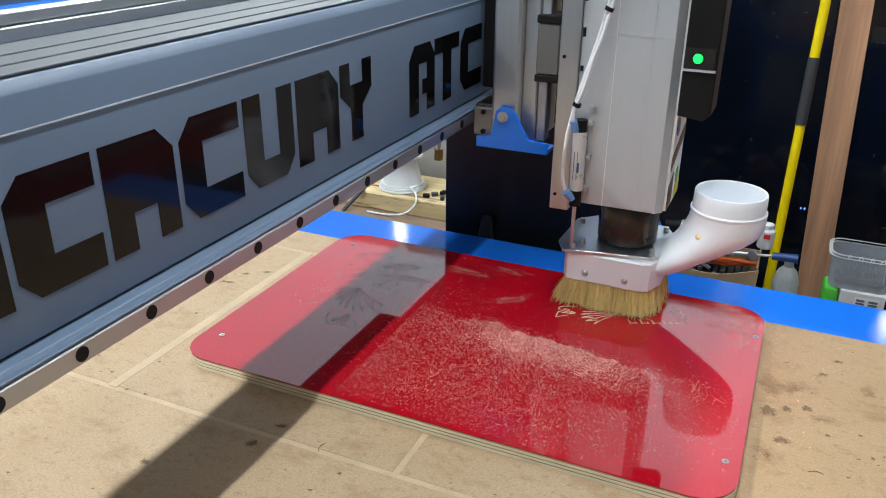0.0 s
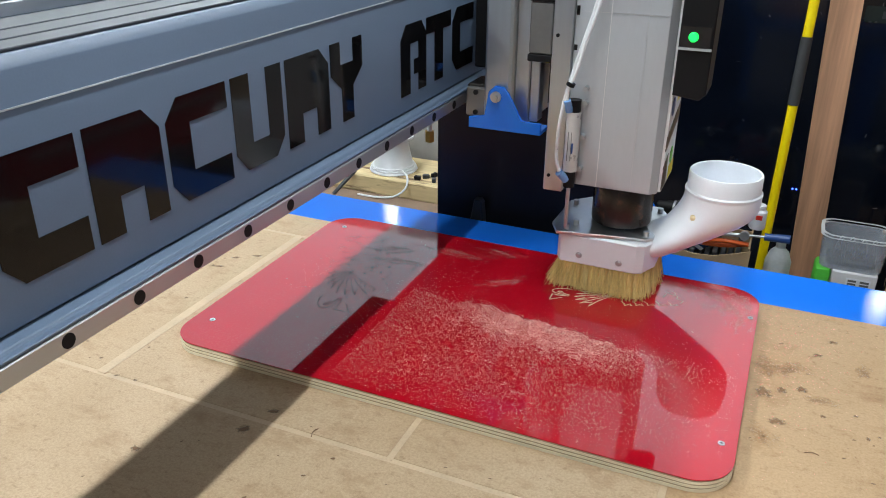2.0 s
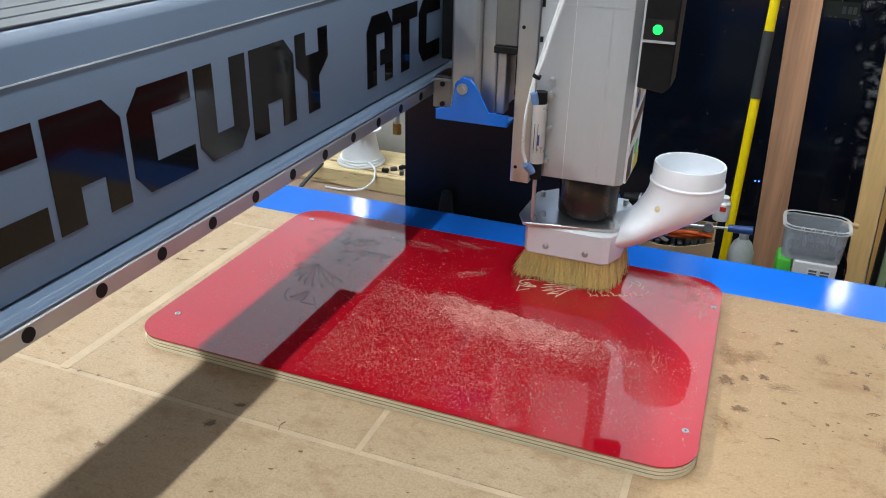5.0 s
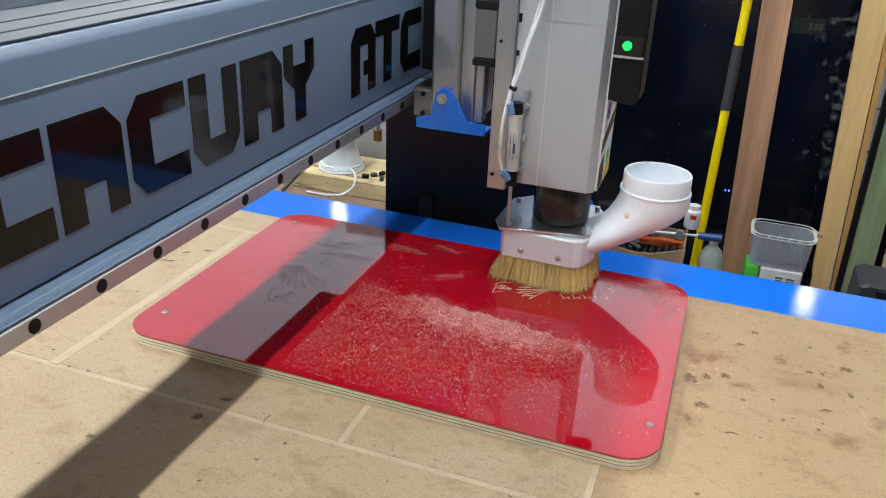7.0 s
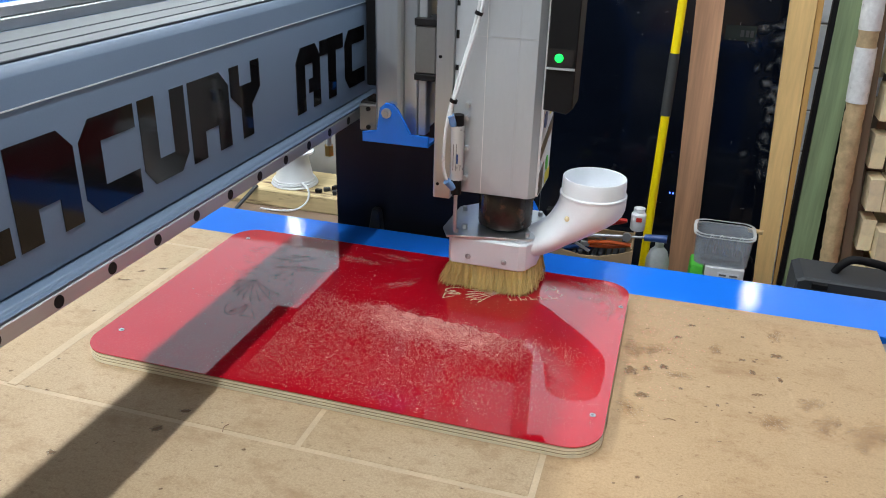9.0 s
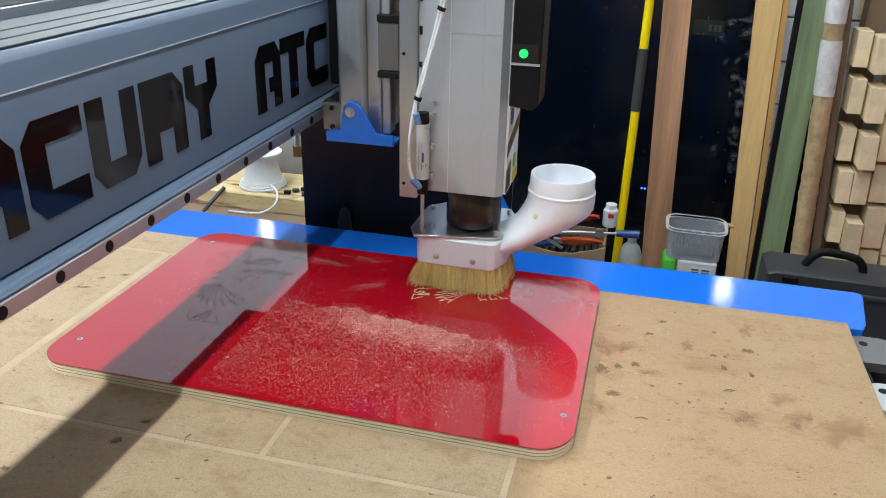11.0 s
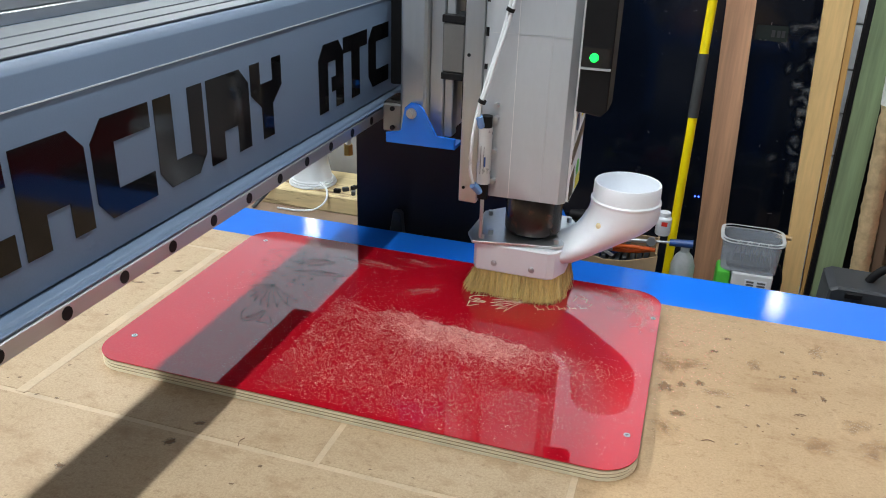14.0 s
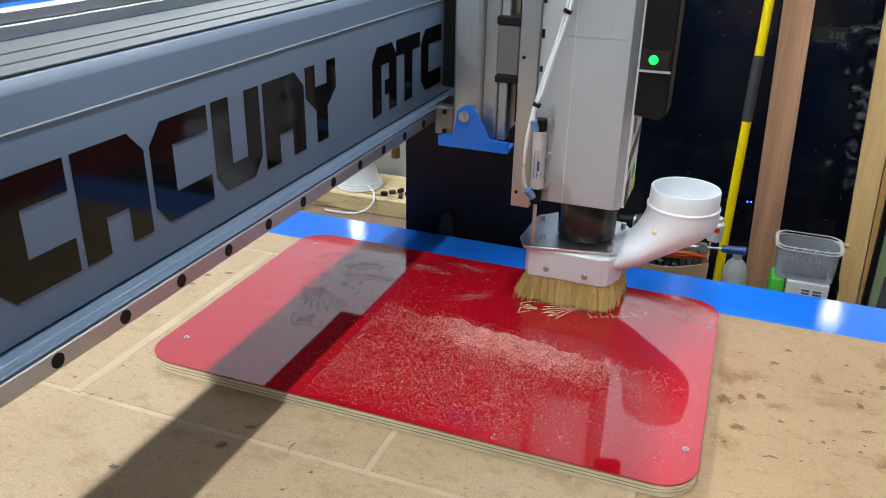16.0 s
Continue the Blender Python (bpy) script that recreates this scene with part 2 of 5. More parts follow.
def soft_stain(name, colour, strength, grain=2.0, ragged=1.7, lo=0.12, hi=0.55):
    """A stain that thins out unevenly towards its rim (unit disc, local coordinates)."""
    m = bpy.data.materials.new(name)
    m.use_nodes = True
    nt = m.node_tree
    b = nt.nodes["Principled BSDF"]
    b.inputs["Base Color"].default_value = (*colour, 1)
    b.inputs["Roughness"].default_value = 0.5
    tc, ln, ns = nt.nodes.new("ShaderNodeTexCoord"), nt.nodes.new("ShaderNodeVectorMath"), nt.nodes.new("ShaderNodeTexNoise")
    oi, ad = nt.nodes.new("ShaderNodeObjectInfo"), nt.nodes.new("ShaderNodeVectorMath")
    ln.operation = "LENGTH"
    nt.links.new(tc.outputs["Object"], ln.inputs[0])
    nt.links.new(tc.outputs["Object"], ad.inputs[0])
    nt.links.new(oi.outputs["Location"], ad.inputs[1])
    nt.links.new(ad.outputs[0], ns.inputs["Vector"])
    ns.inputs["Scale"].default_value, ns.inputs["Detail"].default_value = grain, 7
    mul = nt.nodes.new("ShaderNodeMath")
    mul.operation = "MULTIPLY_ADD"
    mul.inputs[1].default_value = ragged
    nt.links.new(ns.outputs["Fac"], mul.inputs[0])
    sub = nt.nodes.new("ShaderNodeMath")
    sub.operation = "MULTIPLY"
    sub.inputs[1].default_value = -1.15
    nt.links.new(ln.outputs["Value"], sub.inputs[0])
    nt.links.new(sub.outputs[0], mul.inputs[2])
    mr = nt.nodes.new("ShaderNodeMapRange")
    mr.inputs["From Min"].default_value, mr.inputs["From Max"].default_value = lo, hi
    mr.inputs["To Max"].default_value = strength
    nt.links.new(mul.outputs[0], mr.inputs["Value"])
    nt.links.new(mr.outputs[0], b.inputs["Alpha"])
    return m


M["soft_stain"] = soft_stain("soaked_oil_stain", (0.23, 0.12, 0.052), 0.72, 2.6, 1.5, 0.10, 0.50)
M["orange_tint"] = soft_stain("orange_tint", (0.33, 0.16, 0.055), 0.46, 2.2, 1.6, 0.10, 0.85)
M["smudge"] = soft_stain("grey_smudge_sheen", (0.40, 0.42, 0.45), 0.30, 6.0, 2.6, 0.70, 1.3)
M["dust_film"] = soft_stain("dust_film", (0.80, 0.38, 0.36), 0.42, 2.2, 3.4, 0.95, 2.1)


def fibreboard(name="fibreboard", tone=(1.0, 1.0, 1.0)):
    """Worn fibreboard: fibre speckle, cloudy mottling, brown soaked patches and pale scuffs."""
    m = bpy.data.materials.new(name)
    m.use_nodes = True
    nt = m.node_tree
    b = nt.nodes["Principled BSDF"]
    b.inputs["Roughness"].default_value = 0.62
    tc = nt.nodes.new("ShaderNodeTexCoord")
    oi = nt.nodes.new("ShaderNodeObjectInfo")

    def tex(scale, detail, rough, lo, hi, stretch=(1, 1, 1)):
        mp, n, r = nt.nodes.new("ShaderNodeMapping"), nt.nodes.new("ShaderNodeTexNoise"), nt.nodes.new("ShaderNodeMapRange")
        mp.inputs["Scale"].default_value = stretch
        n.inputs["Scale"].default_value, n.inputs["Detail"].default_value, n.inputs["Roughness"].default_value = scale, detail, rough
        r.inputs["From Min"].default_value, r.inputs["From Max"].default_value = lo, hi
        nt.links.new(tc.outputs["Object"], mp.inputs["Vector"])
        nt.links.new(mp.outputs[0], n.inputs["Vector"])
        nt.links.new(n.outputs["Fac"], r.inputs["Value"])
        return r.outputs[0], n.outputs["Fac"]

    def over(below, fac, colour, amount):
        k = nt.nodes.new("ShaderNodeMath")
        k.operation = "MULTIPLY"
        k.inputs[1].default_value = amount
        nt.links.new(fac, k.inputs[0])
        mx = nt.nodes.new("ShaderNodeMix")
        mx.data_type = "RGBA"
        nt.links.new(k.outputs[0], mx.inputs["Factor"])
        if below is None:
            mx.inputs["A"].default_value = (0.50 * tone[0], 0.36 * tone[1], 0.218 * tone[2], 1)
        else:
            nt.links.new(below, mx.inputs["A"])
        mx.inputs["B"].default_value = (*[q * f for q, f in zip(colour, tone)], 1)
        return mx.outputs["Result"]

    cloud, _ = tex(5, 5, 0.6, 0.35, 0.7)
    brown, _ = tex(9, 8, 0.75, 0.52, 0.70, (1, 1.6, 1))
    speck, _ = tex(60, 6, 0.78, 0.55, 0.68, (1, 1.5, 1))
    fibre, raw = tex(300, 4, 0.75, 0.40, 0.66)
    scuff, _ = tex(16, 6, 0.75, 0.60, 0.74, (2.2, 0.6, 1))
    c = over(None, cloud, (0.575, 0.435, 0.285), 0.7)
    c = over(c, brown, (0.31, 0.175, 0.08), 0.7)
    c = over(c, scuff, (0.68, 0.53, 0.37), 0.5)
    c = over(c, speck, (0.25, 0.14, 0.068), 0.66)
    c = over(c, fibre, (0.29, 0.185, 0.10), 0.50)
    nt.links.new(c, b.inputs["Base Color"])
    bp = nt.nodes.new("ShaderNodeBump")
    bp.inputs["Strength"].default_value, bp.inputs["Distance"].default_value = 0.25, 0.001
    nt.links.new(raw, bp.inputs["Height"])
    nt.links.new(bp.outputs[0], b.inputs["Normal"])
    return m


M["flake"] = shavings()
M["mdf"] = fibreboard()
# browner sheets; the tone is also darkened to offset excess light there
M["mdf_brown"] = fibreboard("browner_fibreboard", (0.84, 0.765, 0.67))


# ---------------------------------------------------------------- mesh helpers
def finish(bm, name, material, smooth=False):
    me = bpy.data.meshes.new(name)
    bm.normal_update()
    bm.to_mesh(me)
    bm.free()
    me.materials.append(material)
    if smooth:
        for p in me.polygons:
            p.use_smooth = True
        me.set_sharp_from_angle(angle=radians(38))
    return me


def thing(name, x=0, y=0, z=0, label="", category="", group="", rz=0):
    o = new(name)
    o.matrix_basis = pose(x, y, z, 0, 0, rz)
    return tagged(o, label, category, group)


def part(name, bm, material, parent, label="", smooth=False, at=None, turn=(0, 0, 0)):
    o = new(name, finish(bm, name, material, smooth))
    o.parent = parent
    if at is not None:
        o.matrix_basis = pose(*at, *turn)
    return tagged(o, label) if label else o


def solo(name, bm, material, label="", category="", kind="", smooth=False, at=(0, 0, 0), turn=(0, 0, 0), group=""):
    o = new(name, finish(bm, name, material, smooth))
    o.matrix_basis = pose(*at, *turn)
    return tagged(o, label, category, group, kind)


def box(x0, x1, y0, y1, z0, z1, bevel=0.0, bm=None, seg=1):
    own = bm is None
    bm = bm or bmesh.new()
    vs = [bm.verts.new((x, y, z)) for x in (x0, x1) for y in (y0, y1) for z in (z0, z1)]
    fs = [bm.faces.new([vs[i] for i in f]) for f in ((0, 1, 3, 2), (4, 6, 7, 5), (0, 4, 5, 1), (2, 3, 7, 6), (0, 2, 6, 4), (1, 5, 7, 3))]
    if bevel:
        es = {e for f in fs for e in f.edges}
        bmesh.ops.bevel(bm, geom=list(es), offset=bevel, segments=seg, affect="EDGES", profile=0.5)
    return bm


def cyl(p, q, r0, r1=None, n=24, bm=None, caps=True):
    """A round bar or cone from p to q."""
    bm = bm or bmesh.new()
    p, q = Vector(p), Vector(q)
    r1 = r0 if r1 is None else r1
    rot = (q - p).to_track_quat("Z", "Y").to_matrix()
    rings = []
    for c, r in ((p, r0), (q, r1)):
        rings.append([bm.verts.new(c + rot @ Vector((r * math.cos(6.28318531 * i / n), r * math.sin(6.28318531 * i / n), 0))) for i in range(n)])
    for i in range(n):
        j = (i + 1) % n
        bm.faces.new((rings[0][i], rings[0][j], rings[1][j], rings[1][i]))
    if caps:
        bm.faces.new(rings[0][::-1])
        bm.faces.new(rings[1])
    return bm


def lathe(profile, n=40, bm=None, at=(0, 0, 0)):
    """Turn a profile of (radius, z) about the z axis."""
    bm = bm or bmesh.new()
    rings = [[bm.verts.new((at[0] + r * math.cos(6.28318531 * i / n), at[1] + r * math.sin(6.28318531 * i / n), at[2] + z)) for i in range(n)] for r, z in profile]
    for a, b in zip(rings, rings[1:]):
        for i in range(n):
            j = (i + 1) % n
            bm.faces.new((a[i], a[j], b[j], b[i]))
    return bm


def hose(points, r, n=10, bm=None, steps=6):
    """A round hose along a smooth line through the points."""
    bm = bm or bmesh.new()
    P = [Vector(p) for p in points]
    line = []
    for i in range(len(P) - 1):
        a, b, c, d = P[max(i - 1, 0)], P[i], P[i + 1], P[min(i + 2, len(P) - 1)]
        for k in range(steps):
            t = k / steps
            line.append(0.5 * ((2 * b) + (c - a) * t + (2 * a - 5 * b + 4 * c - d) * t * t + (3 * b - a - 3 * c + d) * t ** 3))
    line.append(P[-1])
    rings = []
    for i, c in enumerate(line):
        d = (line[min(i + 1, len(line) - 1)] - line[max(i - 1, 0)]).normalized()
        rot = d.to_track_quat("Z", "Y").to_matrix()
        rings.append([bm.verts.new(c + rot @ Vector((r * math.cos(6.28318531 * k / n), r * math.sin(6.28318531 * k / n), 0))) for k in range(n)])
    for a, b in zip(rings, rings[1:]):
        for k in range(n):
            j = (k + 1) % n
            bm.faces.new((a[k], a[j], b[j], b[k]))
    bm.faces.new(rings[0][::-1])
    bm.faces.new(rings[-1])
    return bm


def prism(poly, axis, lo, hi, bevel=0.0, bm=None):
    """A polygon in the two other axes, pushed out along one axis."""
    bm = bm or bmesh.new()

    def put(a, b, c):
        return {"x": (c, a, b), "y": (a, c, b), "z": (a, b, c)}[axis]

    lower = [bm.verts.new(put(a, b, lo)) for a, b in poly]
    upper = [bm.verts.new(put(a, b, hi)) for a, b in poly]
    faces = [bm.faces.new(lower[::-1]), bm.faces.new(upper)]
    for i in range(len(poly)):
        j = (i + 1) % len(poly)
        faces.append(bm.faces.new((lower[i], lower[j], upper[j], upper[i])))
    if bevel:
        bmesh.ops.bevel(bm, geom=list({e for f in faces[:2] for e in f.edges}), offset=bevel, segments=1, affect="EDGES")
    bmesh.ops.recalc_face_normals(bm, faces=bm.faces)
    return bm


def rounded(x0, x1, y0, y1, r, n=8):
    pts = []
    for cx, cy, a0 in ((x1 - r, y1 - r, 0), (x0 + r, y1 - r, 90), (x0 + r, y0 + r, 180), (x1 - r, y0 + r, 270)):
        for k in range(n + 1):
            a = radians(a0 + 90 * k / n)
            pts.append((cx + r * math.cos(a), cy + r * math.sin(a)))
    return pts


def merge(*bms):
    """Join several bmeshes into one."""
    out = bmesh.new()
    for b in bms:
        me = bpy.data.meshes.new("tmp")
        b.to_mesh(me)
        b.free()
        out.from_mesh(me)
        bpy.data.meshes.remove(me)
    return out


# ---------------------------------------------------------------- the room
FLOOR, CEIL, BACK = -0.86, 2.3, 2.05
solo("floor", box(-3.0, 3.4, -3.2, BACK, FLOOR - 0.1, FLOOR), M["concrete"], "grey concrete workshop floor", "floor", "structure")
solo("ceiling", box(-3.1, 3.5, -3.3, BACK + 0.2, CEIL, CEIL + 0.1), M["wall_paint"], "white painted workshop ceiling", "ceiling", "structure")
WZ0, WZ1 = 0.84, 2.16   # high window band in the back wall
solo("wall_back", box(-3.1, 3.5, BACK, BACK + 0.15, FLOOR, WZ0), M["wall_paint"], "white painted masonry wall", "wall", "structure")
solo("wall_back_upper", box(-3.1, 3.5, BACK, BACK + 0.15, WZ1, CEIL), M["wall_paint"], "white painted masonry wall above the windows", "wall", "structure")
for i, (x0, x1) in enumerate(((-3.0, 0.2), (0.25, 3.4))):
    w = tagged(new("window_%d" % (i + 1)), "wide high-level window in the back wall", "window", kind="structure")
    part("window_frame", merge(box(x0, x1, BACK + 0.04, BACK + 0.09, WZ0, WZ0 + 0.03), box(x0, x1, BACK + 0.04, BACK + 0.09, WZ1 - 0.03, WZ1),
                               box(x0, x0 + 0.03, BACK + 0.04, BACK + 0.09, WZ0 + 0.03, WZ1 - 0.03), box(x1 - 0.03, x1, BACK + 0.04, BACK + 0.09, WZ0 + 0.03, WZ1 - 0.03)), M["white_paint"], w)
for x0, x1 in ((-3.1, -3.0), (0.2, 0.25), (3.4, 3.5)):
    solo("wall_pier", box(x0, x1, BACK, BACK + 0.15, WZ0, WZ1), M["white_paint"], "white wall between the windows", "wall", "structure")
solo("backdrop", box(-4.5, 5, 2.6, 2.62, 0.3, 3.4), glow("overcast_sky", (0.76, 0.89, 1.0), SKY), "pale overcast sky outside the windows", "sky", "structure")
for x in (-0.73, 1.165):
    tube = thing("wall_light", x, BACK, 0.73, "slim upright white wall light", "wall light", "wall lights")
    part("body", box(-0.025, 0.025, -0.03, 0, -0.10, 0.10, 0.004), M["white_paint"], tube)
    part("diffuser", box(-0.02, 0.02, -0.045, -0.0305, -0.09, 0.01, 0.004), M["bright_lamp"], tube, "glowing white diffuser")
solo("wall_left", box(-3.1, -3.0, -3.2, BACK, FLOOR, CEIL), M["wall_paint"], "white painted workshop wall", "wall", "structure")
solo("wall_right", box(3.4, 3.5, -3.2, BACK, FLOOR, CEIL), M["wall_paint"], "white painted workshop wall", "wall", "structure")
solo("wall_front", box(-3.1, 3.5, -3.3, -3.2, FLOOR, CEIL), M["wall_paint"], "white painted workshop wall", "wall", "structure")
# the batten at x 1.9 is added, to go with the fill
for lx, ly, ln, drop in ((0.52, -0.4, 4.2, 0.0), (-0.640, -0.4, 4.2, 0.76), (1.9, 0.0, 4.0, 0.0)):
    lamp = thing("ceiling_light", lx, ly, CEIL, "white tube light batten hung from the ceiling" if drop else "white tube light batten under the ceiling", "ceiling light", "ceiling tube lights")
    part("body", box(-0.05, 0.05, -ln / 2 - 0.03, ln / 2 + 0.03, -0.06 - drop, -drop, 0.008), M["white_paint"], lamp)
    part("tube", cyl((0, -ln / 2, -0.085 - drop), (0, ln / 2, -0.085 - drop), 0.016, n=16), M["lamp"], lamp, "glowing white tube")
    for y in (-1.5, 1.5) if drop else ():
        part("hanger", cyl((0, y, -drop), (0, y, 0), 0.004, n=10), M["steel"], lamp, "thin steel hanger")

# ---------------------------------------------------------------- machine bed
bed = thing("machine_bed", 0, 0, 0, "blue steel router table with a tan fibreboard top", "machine bed")
part("far_rail", prism([(-1.3, 0.43), (1.197, 0.43), (1.206, 0.452), (1.223, 0.565), (1.221, 0.576), (1.213, 0.580), (-1.3, 0.580)], "z", -0.045, -0.006, 0.001), M["blue"], bed, "glossy blue painted steel edge rail")
part("near_rail", box(-1.3, 1.203, -1.55, -1.42, -0.10, -0.006, 0.003), M["blue"], bed, "glossy blue painted steel edge rail")
part("side_beam", box(1.18, 1.27, -1.5, 0.40, -0.16, -0.05, 0.004), M["black"], bed, "dark steel side beam")
for yy, ln, mm in ((0.335, 0.088, "slide_grey"), (0.20, 0.075, "tube_grey"), (-0.1, 0.09, "slide_grey"), (-0.5, 0.09, "slide_grey"), (-0.9, 0.09, "slide_grey")):
    pl = part("side_plate", prism(rounded(1.1755, 1.236, yy, yy + ln, 0.012), "z", -0.030, -0.014, 0.001), M[mm], bed, "grey metal stop plate")
    part("slot", cyl((1.192, yy + ln * 0.7, -0.0141), (1.192, yy + ln * 0.7, -0.0132), 0.007, n=18), M["black"], pl)
for xx in (-1.2, 1.1):
    for yy in (-1.5, 0.45):
        part("leg", box(xx - 0.05, xx + 0.05, yy, yy + 0.1, FLOOR, -0.10, 0.004), M["blue"], bed, "blue square steel leg")
part("cross_member", box(-1.25, 1.19, -1.41, 0.425, -0.06, -0.024), M["navy"], bed)

# fibreboard sheets in staggered rows, with pale filler strips between them
SHEETS = ((-1.25, -0.071, -0.157, 0.351), (-0.071, 0.379, -0.157, 0.351), (0.379, 0.688, -0.157, 0.437), (0.688, 1.172, -0.157, 0.437),
          (-1.25, 0.379, 0.351, 0.437), (-1.25, 0.688, -0.80, -0.157), (0.688, 1.172, -0.80, -0.157), (-1.25, 1.172, -1.41, -0.80))
JW = 0.004
for x0, x1, y0, y1 in SHEETS:
    part("fibreboard_sheet", box(x0 + JW, x1 - (JW if x1 < 1.17 else 0), y0 + JW, y1 - (JW if y1 < 0.43 else 0), -0.022, 0.0, 0.0006), M["mdf_brown" if x0 > 0.6 else "mdf"], bed)
# the wide one at x -0.071 is a light streak, painted as a pale strip
for x, w, y0, y1 in ((-0.071, 0.007, -0.157, 0.351), (0.379, 0.004, -0.157, 0.437), (0.688, 0.004, -0.157, 0.437), (0.688, 0.004, -0.80, -0.162)):
    part("filler_strip", box(x - w - 0.0008, x + w + 0.0008, y0, y1, -0.022, 0.0003 if w > 0.005 else -0.0005), M["mdf_joint_streak"], bed, "pale filler strip; the widest is a painted light streak")
for y, x0, x1 in ((-0.157, -1.25, 1.172), (-0.80, -1.25, 1.172), (0.351, -1.25, 0.379)):
    part("filler_strip", box(x0, x1, y - JW - 0.0008, y + JW + 0.0008, -0.021, -0.0007), M["mdf_joint_streak"], bed, "pale filler strip; the widest is a painted light streak")

# ---------------------------------------------------------------- red panel
PT = 0.018
panel = thing("red_panel", 0, 0, 0, "glossy red laminated plywood panel with rounded corners, dusty", "panel")
PX0, PX1, PY0, PY1 = -0.031, 0.758, -0.068, 0.438
plies = ((0.0, 0.0042), (0.0042, 0.006), (0.006, 0.0092), (0.0092, 0.011), (0.011, 0.0143), (0.0143, 0.0166))
for i, (a, b) in enumerate(plies):
    d = 0.0005 * (i % 2)
    part("ply", prism(rounded(PX0 + d, PX1 - d, PY0 + d, PY1 - d, 0.05), "z", a, b), M["ply_dark" if i % 2 else "ply_light"], panel, "plywood layer on the panel's edge")
part("laminate", prism(rounded(PX0, PX1, PY0, PY1, 0.05, 12), "z", 0.0166, PT, 0.0004), M["red"], panel, "glossy red laminate face")
for x, y in ((0, 0), (0.74, 0.012), (0.006, 0.389), (0.748, 0.343)):
    s = part("screw", merge(cyl((x, y, PT - 0.002), (x, y, PT + 0.0008), 0.0048, 0.0042, 16)), M["steel"], panel, "countersunk steel screw", True)
    part("cross_slot", merge(box(x - 0.0022, x + 0.0022, y - 0.0005, y + 0.0005, PT + 0.0006, PT + 0.0011), box(x - 0.0005, x + 0.0005, y - 0.0022, y + 0.0022, PT + 0.0006, PT + 0.0010)), M["black"], s)

# ---------------------------------------------------------------- gantry
GY0, GY1 = -1.5, 1.02
FX = 0.235
gantry = thing("gantry", -0.003, 0, 0, "long grey machine gantry with black angular lettering and steel rail", "gantry")
face = [(FX, 0.318), (FX, 0.5062), (FX - 0.0010, 0.5078), (FX - 0.0072, 0.5148), (FX - 0.0085, 0.5155), (-0.012, 0.5155), (-0.012, 0.300), (FX - 0.03, 0.300), (FX - 0.012, 0.309)]
part("beam", prism(face, "y", GY0, GY1), M["grey"], gantry, "satin grey painted beam", True)
part("seam_line", box(FX - 0.001, FX + 0.0009, GY0, GY1, 0.4792, 0.4805), M["seam"], gantry, "thin pale seam along the beam")
part("lower_lip", prism([(FX - 0.012, 0.3099), (FX + 0.0222, 0.3099), (FX + 0.0226, 0.3122), (FX + 0.0216, 0.3130), (FX + 0.0190, 0.3130), (FX + 0.0176, 0.3118), (FX + 0.0146, 0.3118), (FX + 0.0128, 0.3138), (FX + 0.0110, 0.3146), (FX + 0.0014, 0.3156), (FX + 0.0004, 0.3146), (FX - 0.012, 0.3146)], "y", GY0, GY1), M["grey"], gantry, "grooved grey lip above the rail")
# black strip standing in for the shade between lip and rail
part("seal", box(FX - 0.012, FX + 0.0195, GY0, GY1, 0.3089, 0.3098), M["black"], gantry, "shaded gap above the rail, built as a black strip")
rail = part("rail", box(FX - 0.02, 0.258, GY0, GY1, 0.2905, 0.3088, 0.0012), M["steel"], gantry, "ground steel linear rail")
for k in range(34):
    y = -0.295 + 0.0780 * (k - 15)
    if GY0 < y < GY1:
        part("bolt_hole", cyl((0.2565, y, 0.2997), (0.2584, y, 0.2997), 0.0066, n=20), M["black"], rail, "dark counterbored bolt hole")
part("underside", box(-0.052, FX - 0.022, GY0, 0.598, 0.284, 0.2995, 0.002), M["navy"], gantry, "dark plate under the beam")
# extruded top with fine slots, and the second rail behind it
for x0, x1, z1 in ((0.196, 0.2230, 0.5185), (0.178, 0.1945, 0.5193), (0.160, 0.1765, 0.5185), (0.136, 0.1585, 0.5193), (0.112, 0.1345, 0.5185)):
    part("top_profile", box(x0, x1, GY0, GY1, 0.5157, z1, 0.0006), M["alu_long"], gantry, "slotted aluminium profile")
part("top_rail", merge(box(0.072, 0.096, GY0, GY1, 0.5155, 0.5285, 0.001), box(0.076, 0.092, GY0, GY1, 0.5285, 0.5415, 0.002)), M["steel"], gantry, "ground steel linear rail")
part("rail_strip", box(0.040, 0.064, GY0, GY1, 0.5155, 0.5395, 0.001), M["blue"], gantry, "blue painted strip")
part("rear_cover", box(-0.075, -0.045, GY0, GY1, 0.40, 0.60, 0.003), M["grey"], gantry, "grey painted rear cover")
# black cut-vinyl marks: angular plain shapes, 0.1 high
LZ0, LZ1 = 0.349, 0.449
def mark(points, y0, y1, z0=LZ0, z1=LZ1):
    """One black vinyl shape on the beam's face, from points in a unit square."""
    return prism([(y0 + a * (y1 - y0), z0 + b * (z1 - z0)) for a, b in points], "x", FX - 0.001, FX + 0.0006)


